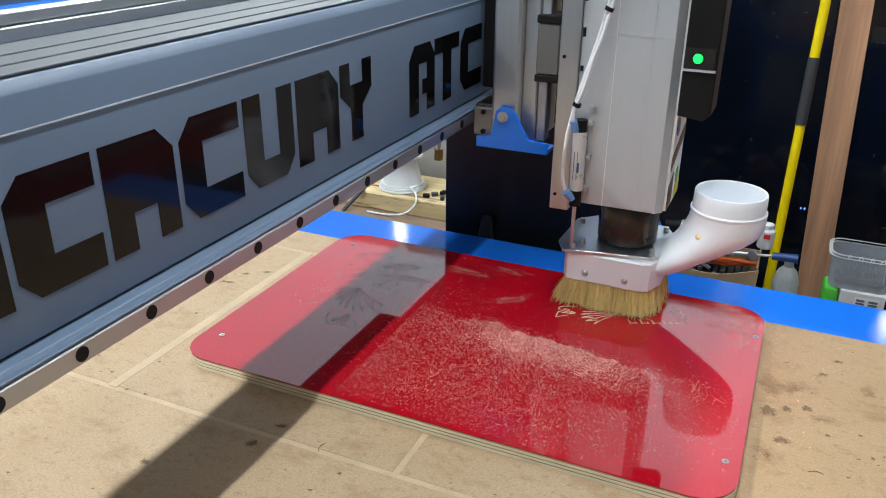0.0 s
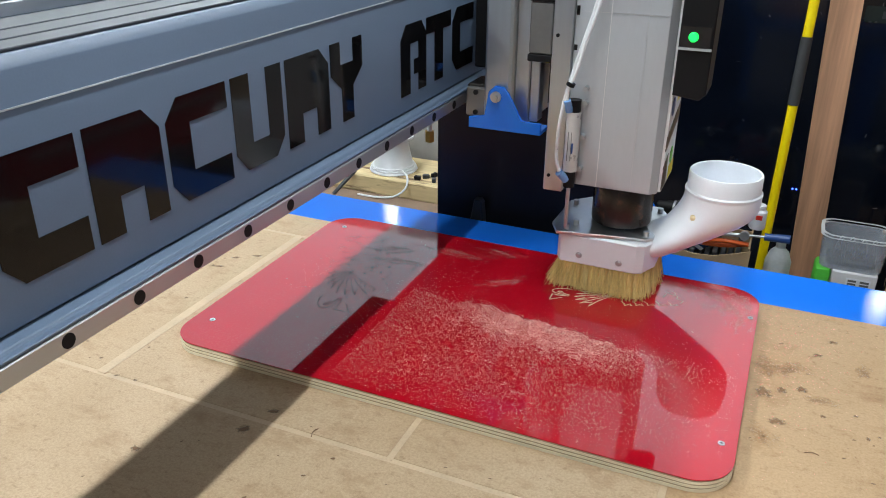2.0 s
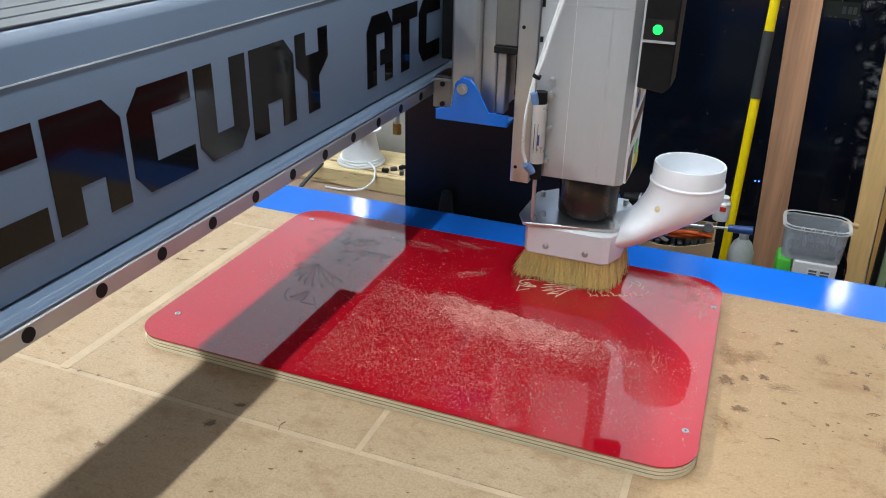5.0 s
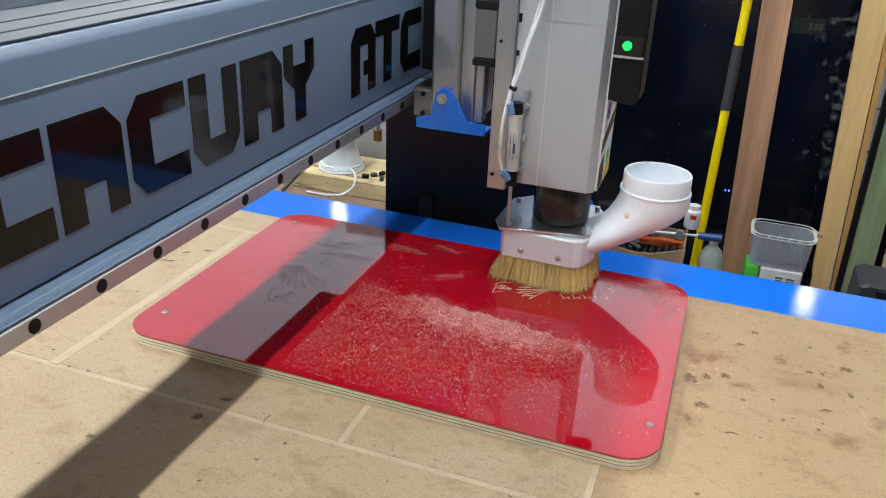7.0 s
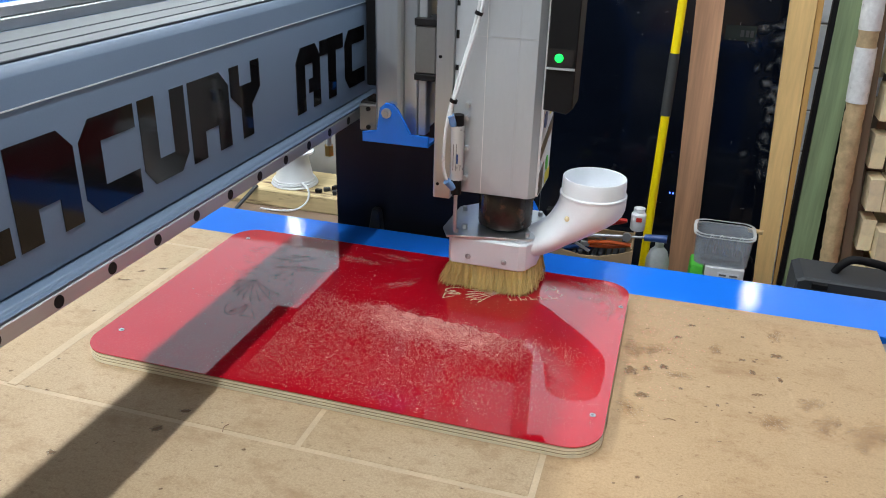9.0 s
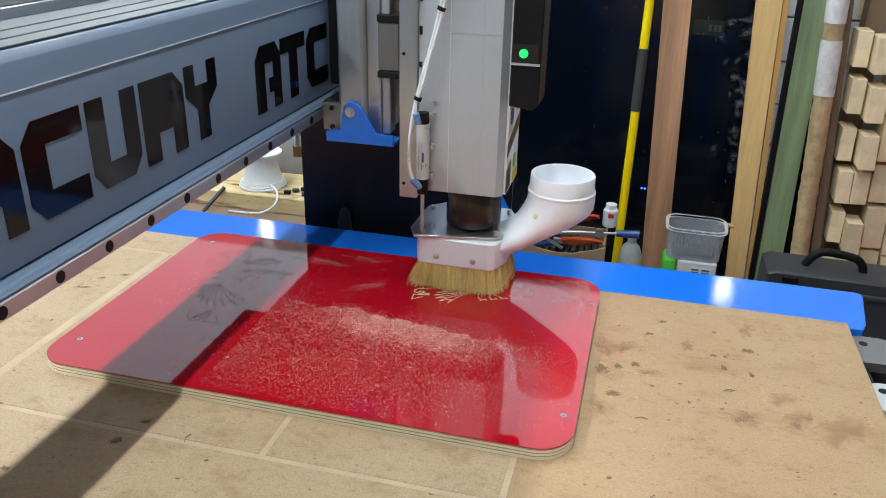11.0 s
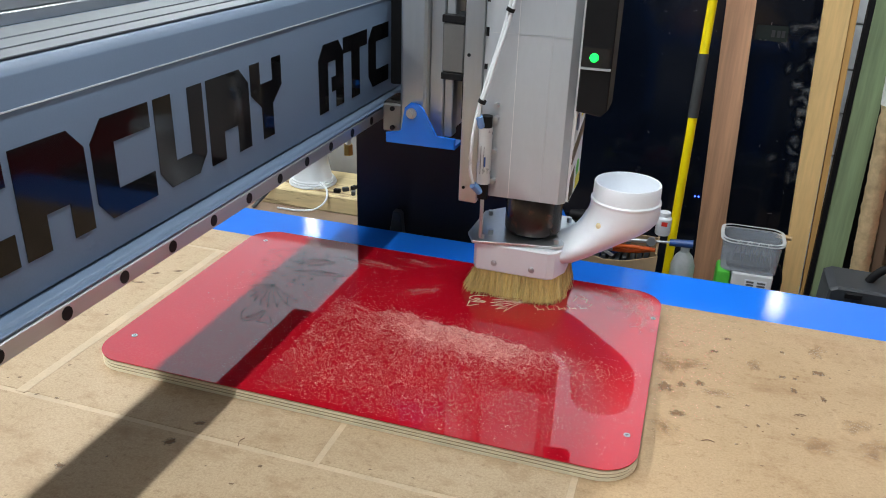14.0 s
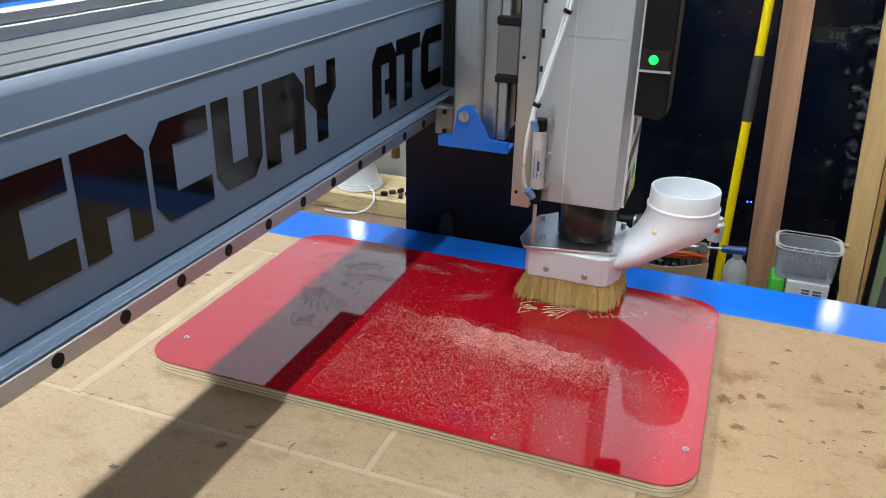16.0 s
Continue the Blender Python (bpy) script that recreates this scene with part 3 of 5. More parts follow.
BLOCKS = (
    (-0.57, -0.482, ((0, 0), (0, 0.8), (0.18, 1), (0.82, 1), (1, 0.8), (1, 0), (0.7, 0), (0.7, 0.7), (0.3, 0.7), (0.3, 0))),
    (-0.475, -0.39, ((0, 0.18), (0, 0.82), (0.2, 1), (1, 1), (1, 0.72), (0.42, 0.72), (0.42, 0.3), (1, 0.3), (1, 0), (0.2, 0))),
    (-0.382, -0.297, ((0, 0), (0, 1), (0.78, 1), (1, 0.8), (1, 0), (0.68, 0), (0.68, 0.34), (0.34, 0.34), (0.34, 0))),
    (-0.289, -0.201, ((0, 0.2), (0, 0.8), (0.2, 1), (1, 1), (1, 0.74), (0.36, 0.74), (0.36, 0.27), (1, 0.27), (1, 0), (0.2, 0))),
    (-0.193, -0.106, ((0, 0.2), (0, 1), (0.34, 1), (0.34, 0.27), (0.68, 0.27), (0.68, 1), (1, 1), (1, 0.2), (0.8, 0), (0.2, 0))),
    (-0.098, -0.008, ((0, 0), (0, 1), (0.78, 1), (1, 0.8), (1, 0), (0.68, 0), (0.68, 0.34), (0.34, 0.34), (0.34, 0))),
    (-0.003, 0.075, ((0.32, 0), (0.32, 0.42), (0, 0.62), (0, 1), (0.3, 1), (0.3, 0.72), (0.7, 0.72), (0.7, 1), (1, 1), (1, 0.62), (0.68, 0.42), (0.68, 0))),
)
for y0, y1, pts in BLOCKS:
    part("vinyl_shape", mark(pts, y0, y1), M["black_vinyl"], gantry, "angular gloss black vinyl shape")
LETTERS = (
    (0.186, 0.272, ((0, 0), (0, 0.8), (0.2, 1), (0.8, 1), (1, 0.8), (1, 0), (0.68, 0), (0.68, 0.26), (0.50, 0.26), (0.50, 0.48), (0.68, 0.48), (0.68, 0.72), (0.36, 0.72), (0.36, 0))),
    (0.272, 0.366, ((0.33, 0), (0.33, 0.76), (0, 0.76), (0, 1), (1, 1), (1, 0.76), (0.67, 0.76), (0.67, 0))),
    (0.372, 0.462, ((0, 0.2), (0, 0.8), (0.2, 1), (1, 1), (1, 0.74), (0.36, 0.74), (0.36, 0.27), (1, 0.27), (1, 0), (0.2, 0))),
)
for y0, y1, pts in LETTERS:
    part("vinyl_letter", mark(pts, y0, y1, 0.341, 0.441), M["black_vinyl"], gantry, "angular gloss black vinyl letter")

part("foot", box(0.05, 0.62, 0.578, 0.70, -0.62, -0.552, 0.004), M["navy"], gantry, "dark guide carriage beside the bed")
# far upright of the gantry: dark plate with a slanted blue flange
part("upright", prism([(0.10, -0.55), (0.52, -0.55), (0.52, -0.012), (0.36, 0.284), (0.34, 0.56), (0.262, 0.56), (0.262, 0.283), (0.10, 0.283)], "y", 0.625, 0.66), M["navy"], gantry, "dark navy steel end plate")
part("flange", prism([(0.524, -0.55), (0.565, -0.55), (0.565, -0.005), (0.40, 0.284), (0.364, 0.284), (0.524, -0.012)], "y", 0.615, 0.70), M["blue"], gantry, "blue painted slanted flange")
for x in (0.197, 0.396):
    part("bracket", prism([(x - 0.02, -0.06), (x + 0.02, -0.06), (x + 0.012, 0.022), (x + 0.007, 0.028), (x - 0.005, 0.028)], "y", 0.60, 0.622, 0.002), M["charcoal"], gantry, "dark grey tapered bracket")

# ---------------------------------------------------------------- carriage, z axis and spindle
SX, SY = 0.512, 0.385
car = thing("spindle_carriage", 0.002, 0.014, 0.002, "aluminium spindle carriage lowered over the red panel", "spindle carriage")
blk = part("bearing_block", box(0.2640, 0.3020, 0.342, 0.402, 0.276, 0.328, 0.003), M["dark_metal"], car, "dark mottled steel rail bearing block")
part("end_cap", box(0.2670, 0.3000, 0.331, 0.3415, 0.279, 0.325, 0.002), M["slide_grey"], blk, "steel end plate")
for z in (0.286, 0.318):
    part("cap_screw", cyl((0.284, 0.3280, z), (0.284, 0.331, z), 0.004, n=12), M["black"], blk)
part("bracket", merge(prism([(0.282, 0.2675), (0.400, 0.2675), (0.400, 0.286), (0.368, 0.286), (0.346, 0.328), (0.338, 0.336), (0.324, 0.337), (0.314, 0.328), (0.309, 0.288), (0.282, 0.284)], "y", 0.306, 0.312, 0.001),
                      box(0.282, 0.400, 0.312, 0.35, 0.2675, 0.273)), M["blue"], car, "bright blue folded steel bracket")
part("bolt", merge(cyl((0.327, 0.305, 0.321), (0.327, 0.301, 0.321), 0.0085, n=20), cyl((0.327, 0.301, 0.321), (0.327, 0.296, 0.321), 0.005, n=6)), M["steel"], car, "steel socket bolt with washer", True)
part("z_column", merge(box(0.303, 0.346, 0.315, 0.47, 0.274, 0.80, 0.004), box(0.3462, 0.370, 0.335, 0.46, 0.274, 0.80, 0.002)), M["alu"], car, "brushed aluminium column")
# black box filling the dark gap between beam face and column
part("side_cover", box(0.2390, 0.301, 0.437, 0.49, 0.333, 0.80, 0.002), M["black"], car, "black box behind the column")
part("z_rail", box(0.372, 0.386, 0.335, 0.36, 0.28, 0.80, 0.0015), M["steel"], car, "polished vertical rail")
for z in (0.388, 0.58):
    b = part("slide_block", box(0.370, 0.405, 0.322, 0.375, z, z + 0.076, 0.002), M["slide_grey"], car, "grey slide block on the vertical rail")
    part("end_seal", box(0.369, 0.406, 0.320, 0.376, z - 0.011, z - 0.0005, 0.001), M["black"], b)
    part("end_seal", box(0.369, 0.406, 0.320, 0.376, z + 0.0765, z + 0.088, 0.001), M["black"], b)
part("back_plate", box(0.388, 0.407, 0.38, 0.46, 0.30, 0.80), M["navy"], car)
plate = part("mount_plate", box(0.4085, 0.4385, 0.312, 0.44, 0.180, 0.80, 0.0012), M["alu"], car, "bare aluminium mounting plate")
for z in (0.205, 0.42, 0.60):
    part("hole", cyl((0.4165, 0.3105, z), (0.4165, 0.3124, z), 0.0027, n=14), M["black"], plate)
chan = part("side_channel", box(0.4390, 0.4520, 0.318, 0.43, 0.195, 0.80, 0.001), M["alu_satin"], car, "aluminium channel")
for z in (0.45, 0.40, 0.405 + 0.05, 0.50):
    part("slot", box(0.4405, 0.4450, 0.3165, 0.3184, z, z + 0.008), M["black"], chan)
# spindle body: tall square block with chamfered corners
c = 0.010
part("spindle_body", prism([(0.4522, 0.312), (0.583 - c, 0.312), (0.583, 0.312 + c), (0.583, 0.44 - c), (0.583 - c, 0.44), (0.4522, 0.44)], "z", 0.1965, 0.80, 0.001), M["alu_satin"], car, "tall grey spindle housing", False)
part("body_seam", box(0.4915, 0.4925, 0.3114, 0.3124, 0.197, 0.80), M["white_paint"], car, "vertical joint in the housing")
part("body_seam", box(0.5440, 0.5444, 0.3116, 0.3124, 0.197, 0.80), M["alu"], car, "faint vertical joint in the housing")
part("body_seam", box(0.4525, 0.573, 0.3114, 0.3124, 0.4565, 0.4573), M["alu"], car, "horizontal joint in the housing")
part("side_panel", box(0.5832, 0.5875, 0.325, 0.428, 0.199, 0.80), M["white_paint"], car, "white label panel on the housing side")
part("sticker", prism([(0.325, 0.262), (0.428, 0.293), (0.428, 0.316), (0.325, 0.285)], "x", 0.587, 0.5882), M["brown_print"], car, "dark brown diagonal sticker band")
part("sticker", prism([(0.325, 0.202), (0.36, 0.202), (0.36, 0.25), (0.325, 0.24)], "x", 0.587, 0.5882), M["brown_print"], car, "dark brown sticker")
part("sticker", box(0.587, 0.5882, 0.385, 0.428, 0.325, 0.365), M["yellow_print"], car, "yellow warning sticker")
part("sticker", box(0.587, 0.5882, 0.385, 0.428, 0.202, 0.222), M["yellow_print"], car, "yellow warning sticker")
part("sticker", cyl((0.587, 0.35, 0.325), (0.5882, 0.35, 0.325), 0.014, n=20), M["blue_grip"], car, "round blue sticker")
part("sticker", cyl((0.587, 0.395, 0.238), (0.5882, 0.395, 0.238), 0.013, n=20), M["green"], car, "round green sticker")
# black drive box with its green light
drive = part("drive_box", prism([(0.5885, 0.352), (0.625, 0.347), (0.634, 0.356), (0.634, 0.80), (0.5885, 0.80)], "y", 0.305, 0.375, 0.002), M["black"], car, "matt black plastic drive box")
part("indicator_window", box(0.590, 0.630, 0.3028, 0.305, 0.420, 0.448), M["dark_metal"], drive)
part("indicator", cyl((0.6075, 0.3028, 0.434), (0.6075, 0.299, 0.434), 0.0068, 0.005, 20), M["led_green"], drive, "lit green indicator lamp")
part("indicator_shelf", box(0.589, 0.633, 0.3005, 0.305, 0.4165, 0.4195), M["alu_satin"], drive)
# nose of the spindle
part("spindle_nose", lathe([(0.0, 0.125), (0.047, 0.125), (0.048, 0.129), (0.048, 0.190), (0.045, 0.1963), (0, 0.1963)], 48, at=(SX + 0.012, SY - 0.005, 0)), M["dark_metal"], car, "dark round spindle nose, brown reflections painted as mottling", True)
part("fitting", cyl((0.449, 0.306, 0.535), (0.449, 0.300, 0.56), 0.008, n=14), M["pale_blue"], car, "pale blue push fitting", True)
# small air cylinder with fittings and hoses
air = part("air_cylinder", cyl((0.4525, 0.300, 0.222), (0.4525, 0.300, 0.314), 0.0108, n=28), M["tube_grey"], car, "slim white air cylinder", True)
part("cap", cyl((0.4525, 0.300, 0.3142), (0.4525, 0.300, 0.332), 0.0095, n=20), M["black"], air, "black end cap", True)
part("cap", cyl((0.4525, 0.300, 0.196), (0.4525, 0.300, 0.2218), 0.0088, n=20), M["black"], air, "black end cap", True)
part("rod", cyl((0.4525, 0.300, 0.127), (0.4525, 0.300, 0.196), 0.0032, n=14), M["steel"], air, "polished rod", True)
part("fitting", cyl((0.447, 0.292, 0.316), (0.444, 0.284, 0.334), 0.0058, n=14), M["pale_blue"], air, "pale blue push fitting", True)
part("fitting", cyl((0.449, 0.294, 0.208), (0.440, 0.284, 0.222), 0.0062, n=14), M["pale_blue"], air, "pale blue push fitting", True)
for dx in (-0.004, 0.001):
    part("print", box(0.4525 + dx, 0.4533 + dx, 0.2888, 0.2900, 0.240, 0.285), M["grey_print"], air, "unreadable grey print")
part("print", box(0.4545, 0.4570, 0.2888, 0.2906, 0.252, 0.268), M["blue_grip"], air, "unreadable blue print")
part("hose", hose([(0.440, 0.284, 0.224), (0.434, 0.283, 0.25), (0.436, 0.283, 0.30), (0.442, 0.284, 0.340), (0.4515, 0.285, 0.381), (0.463, 0.287, 0.425), (0.474, 0.289, 0.467), (0.486, 0.292, 0.53), (0.50, 0.30, 0.64)], 0.0027), M["white_tube"], car, "white air hose", True)
part("hose", hose([(0.444, 0.284, 0.334), (0.446, 0.284, 0.352), (0.4560, 0.284, 0.381), (0.4665, 0.286, 0.425), (0.4785, 0.288, 0.467), (0.4915, 0.292, 0.53), (0.505, 0.30, 0.64)], 0.0027), M["white_tube"], car, "white air hose", True)
for p in ((0.4470, 0.2845, 0.355), (0.4812, 0.2900, 0.492)):
    part("cable_tie", cyl((p[0], p[1], p[2]), (p[0] + 0.002, p[1], p[2] + 0.005), 0.0064, n=12), M["black"], car, "black cable tie", True)
for z in (0.225, 0.275, 0.327, 0.348):
    part("cap_screw", cyl((0.466, 0.312, z), (0.466, 0.300, z), 0.0042, n=12), M["steel"], car, "steel cap screw", True)

# ---------------------------------------------------------------- dust shoe
shoe = thing("dust_shoe", 0.002, 0.012, 0, "white printed dust shoe with tan brush skirt", "dust shoe")
outline = [(0.438, 0.322), (0.446, 0.308), (0.566, 0.306), (0.578, 0.312), (0.592, 0.345), (0.592, 0.425), (0.576, 0.462), (0.455, 0.462), (0.436, 0.44)]
part("body", prism(outline, "z", 0.066, 0.117, 0.003), M["white"], shoe, "white printed plastic body")
part("top_plate", prism([(0.424, 0.330), (0.440, 0.297), (0.578, 0.322), (0.586, 0.332), (0.590, 0.44), (0.575, 0.466), (0.455, 0.466), (0.426, 0.435)], "z", 0.118, 0.1225, 0.0003), M["alu"], shoe, "brushed aluminium clamp plate")
for x, y in ((0.4525, 0.312), (0.574, 0.334), (0.440, 0.42), (0.578, 0.44), (0.470, 0.452), (0.462, 0.335)):
    part("cap_screw", cyl((x, y, 0.1225), (x, y, 0.131), 0.0045, n=14), M["steel"], shoe, "steel cap screw", True)
for x, z in ((0.477, 0.083), (0.541, 0.081)):
    part("button_screw", lathe([(0.0, 0.003), (0.003, 0.0026), (0.0052, 0.0)], 18), M["steel"], shoe, "small steel button screw", True, (x, 0.3062, z), (90, 0, 0))
# swept duct from the body to the round port
PXc, PYc = 0.674, 0.385


def duct():
    bm = bmesh.new()
    n = 36
    # each section: its upper and lower end in x and z, and its half width
    keys = [((0.556, 0.121), (0.570, 0.072), 0.062), ((0.578, 0.126), (0.606, 0.083), 0.059), ((0.594, 0.140), (0.645, 0.106), 0.057),
            ((0.608, 0.162), (0.690, 0.134), 0.056), ((0.616, 0.180), (0.722, 0.158), 0.056), ((0.6178, 0.190), (0.7302, 0.174), 0.0562), ((0.6178, 0.198), (0.7302, 0.198), 0.0562)]
    rings = []
    for (x0, z0), (x1, z1), half in keys:
        ring = []
        for i in range(n):
            u = 6.28318531 * i / n
            p, q = math.cos(u), half * math.sin(u)
            ring.append(bm.verts.new(((x0 + x1) / 2 + p * (x1 - x0) / 2, PYc + q, (z0 + z1) / 2 + p * (z1 - z0) / 2)))
        rings.append(ring)
    for r0, r1 in zip(rings, rings[1:]):
        for i in range(n):
            j = (i + 1) % n
            bm.faces.new((r0[i], r0[j], r1[j], r1[i]))
    bmesh.ops.recalc_face_normals(bm, faces=bm.faces)
    bmesh.ops.subdivide_edges(bm, edges=[e for e in bm.edges if abs((e.verts[0].co - e.verts[1].co).length) > 0.014], cuts=1, use_grid_fill=True, smooth=0.6)
    return bm


part("duct", duct(), M["white"], shoe, "white swept plastic duct", True)
part("port", lathe([(0.0562, 0.199), (0.0572, 0.2005), (0.0572, 0.2035), (0.0545, 0.2055), (0.0540, 0.230), (0.0530, 0.232), (0.0505, 0.2315), (0.0500, 0.20), (0.047, 0.178), (0.03, 0.165), (0.0, 0.162)], 64, at=(PXc, PYc, -0.004)), M["white"], shoe, "round open hose port", True)
bm = bmesh.new()
bmesh.ops.create_uvsphere(bm, u_segments=14, v_segments=8, radius=0.0055)
part("glue_spot", bm, M["glue"], shoe, "dried tan glue spot on the duct", True, (0.640, 0.3375, 0.164))
rng = random.Random(5)


def bristles():
    """Many thin tapered hairs hanging from the skirt, splayed outward at the tips."""
    verts, faces = [], []
    ring = [Vector((a, b)) for a, b in outline]
    mid = Vector((SX, SY))
    edges = [(ring[i], ring[(i + 1) % len(ring)]) for i in range(len(ring))]
    total = sum((b - a).length for a, b in edges)
    for a, b in edges:
        for k in range(int(9500 * (b - a).length / total)):
            p = a.lerp(b, rng.random())
            inward = (mid - p).normalized()
            p = p + inward * rng.uniform(0.002, 0.022)
            out = -inward * rng.uniform(-0.006, 0.009) + Vector((rng.gauss(0, 0.003), rng.gauss(0, 0.003)))
            if p.x < 0.47:
                out.x -= rng.uniform(0.0, 0.016)
            top, tip = Vector((p.x, p.y, 0.068)), Vector((p.x + out.x, p.y + out.y, 0.0185 + abs(rng.gauss(0, 0.004))))
            bend = top.lerp(tip, 0.5) + Vector((out.x, out.y, 0)) * -0.12
            side = Vector((rng.uniform(-1, 1), rng.uniform(-1, 1), 0)).normalized()
            w = rng.uniform(0.0004, 0.0008)
            n0 = len(verts)
            for c, s in ((top, w), (bend, w), (tip, w * 0.45)):
                verts.extend((c - side * s, c + side * s))
            faces.extend(((n0, n0 + 1, n0 + 3, n0 + 2), (n0 + 2, n0 + 3, n0 + 5, n0 + 4)))
    me = bpy.data.meshes.new("bristles")
    me.from_pydata([tuple(v) for v in verts], [], faces)
    me.materials.append(M["bristle"])
    return me


inner = [(SX + (a - SX) * 0.92, SY + (b - SY) * 0.92) for a, b in outline]
part("brush_core", prism(inner, "z", 0.022, 0.066), M["bristle"], shoe, "packed tan bristles")
skirt = new("bristles", bristles())
skirt.parent = shoe
tagged(skirt, "tan stiff brush bristles, splayed at the tips", kind="stuff")

# ---------------------------------------------------------------- against the back wall
def slant_x(z):
    return 1.145 - 0.05 * z


dark = thing("wall_cladding", 0, 0, 0, "glossy black sheets fixed on the back wall, smudged", "wall cladding")
for x0, x1 in ((-0.52, 0.33), (0.333, 1.19)):
    part("sheet", box(x0, x1, BACK - 0.012, BACK - 0.002, FLOOR, 0.82, 0.001), M["black_gloss"], dark)
r = random.Random(8)
bm = bmesh.new()
bm.faces.new([bm.verts.new((math.cos(6.2832 * i / 24), math.sin(6.2832 * i / 24), 0)) for i in range(24)])
SMUDGE_SHEEN = finish(bm, "smudge", M["smudge"])
# pale smudges that also stand in for dim reflections in the right sheet
for k in range(30):
    o = new("smudge", SMUDGE_SHEEN)
    o.parent = dark
    zz = r.uniform(-0.24, 0.30)
    o.matrix_basis = pose(slant_x(zz) - 0.012 - abs(r.gauss(0, 0.045)), BACK - 0.0125 - 0.0001 * k, zz, 90, 0, 0) @ Matrix.Rotation(r.uniform(0, 3), 4, "Z") @ Matrix.Diagonal((r.uniform(0.015, 0.06), r.uniform(0.010, 0.032), 1, 1))
for k in range(46):
    w, x, z = r.uniform(0.0015, 0.007), r.uniform(0.55, 1.12), r.uniform(-0.5, 0.45)
    o = part("scratch", box(-w, w, -0.0004, 0, -0.0006, 0.0006), M["slide_grey"] if k % 3 else M["rubber"], dark, at=(x, BACK - 0.0122, z), turn=(0, r.uniform(-25, 25) if k % 2 else r.uniform(50, 120), 0))
# plate standing in for a sign mirrored in the glossy sheet
sign = thing("sign_reflection", 0.965, BACK - 0.0125, 0.25, "dim green reflection of a sign, built as a plate", "sign")
part("board", box(-0.045, 0.055, -0.003, 0, -0.025, 0.025), M["sign_mirrored"], sign)
for x in (0.005, 0.022, 0.036):
    part("print", box(x, x + 0.011, -0.0042, -0.0031, -0.012, 0.010), M["rubber"], sign, "unreadable grey print")
led = thing("indicator_light", 0.818, BACK - 0.0125, -0.345, "tiny lit blue indicator on the black sheet", "indicator")
for x in (0.0, 0.012):
    part("lens", cyl((x, 0, 0), (x, -0.005, 0), 0.0026, n=10), M["led_blue"], led)

BENCH = -0.60
bench = thing("low_bench", 0, 0, 0, "plain dark wooden bench under the tool boxes", "bench")
part("top", box(0.30, 1.30, 1.38, 1.72, BENCH - 0.03, BENCH, 0.002), M["brown_wood"], bench)
for x in (0.34, 1.22):
    for y in (1.40, 1.66):
        part("leg", box(x, x + 0.04, y, y + 0.04, FLOOR, BENCH - 0.03), M["brown_wood"], bench)


def leaning(name, x_bot, x_top, w, thick, y_bot, y_top, z_top, material, label, category, w_top=None, bevel=0.002):
    """A long board that stands on the floor and leans; x_bot and x_top are its near left edges."""
    bm = bmesh.new()
    w_top = w if w_top is None else w_top
    n = 7
    rows = []
    for k in range(n):
        t = k / (n - 1)
        x, y, z, ww = x_bot + (x_top - x_bot) * t, y_bot + (y_top - y_bot) * t, FLOOR + (z_top - FLOOR) * t, w + (w_top - w) * t
        rows.append([bm.verts.new(p) for p in ((x, y, z), (x + ww, y, z), (x + ww, y + thick, z), (x, y + thick, z))])
    for a, b in zip(rows, rows[1:]):
        for i in range(4):
            j = (i + 1) % 4
            bm.faces.new((a[i], a[j], b[j], b[i]))
    bm.faces.new(rows[0][::-1])
    bm.faces.new(rows[-1])
    if bevel:
        es = [e for e in bm.edges if abs(e.verts[0].co.z - e.verts[1].co.z) > 0.01]
        bmesh.ops.bevel(bm, geom=es, offset=bevel, segments=1, affect="EDGES")
    bmesh.ops.recalc_face_normals(bm, faces=bm.faces)
    return solo(name, bm, material, label, category)


def slant(x_lo, z_lo, x_hi, z_hi, z):
    return x_lo + (x_hi - x_lo) * (z - z_lo) / (z_hi - z_lo)


ZT = 0.52
leaning("timber_post", slant(0.850, -0.583, 0.809, 0.363, FLOOR), slant(0.850, -0.583, 0.809, 0.363, ZT), 0.088, 0.045, 1.85, 1.87, ZT, M["red_wood"], "reddish brown planed timber leaning on the wall", "timber")
leaning("timber_board", slant(1.144, -0.563, 1.091, 0.379, FLOOR), slant(1.144, -0.563, 1.091, 0.379, ZT), 0.055, 0.02, 1.85, 1.90, ZT, M["tan_wood"], "wide tan timber board leaning on the wall", "timber", 0.082)
leaning("timber_batten", slant(1.212, -0.567, 1.172, 0.383, FLOOR), slant(1.212, -0.567, 1.172, 0.383, ZT), 0.018, 0.02, 1.856, 1.906, ZT, M["orange_pine"], "thin orange-tan batten beside the tan board", "timber")
leaning("black_strip", slant(1.222, -0.563, 1.212, 0.386, FLOOR), slant(1.222, -0.563, 1.212, 0.386, ZT), 0.016, 0.03, 1.84, 1.87, ZT, M["black"], "narrow black edging strip beside green timber", "edging strip")
leaning("treated_post", slant(1.242, -0.569, 1.227, 0.387, FLOOR), slant(1.242, -0.569, 1.227, 0.387, ZT), 0.078, 0.07, 1.85, 1.87, ZT, M["green_wood"], "green pressure-treated timber post", "timber")
leaning("grey_batten", slant(1.398, -0.399, 1.350, 0.374, FLOOR), slant(1.398, -0.399, 1.338, 0.374, ZT), 0.028, 0.05, 1.80, 1.85, ZT, M["brown_wood"], "grey-brown timber batten leaning upright", "timber")

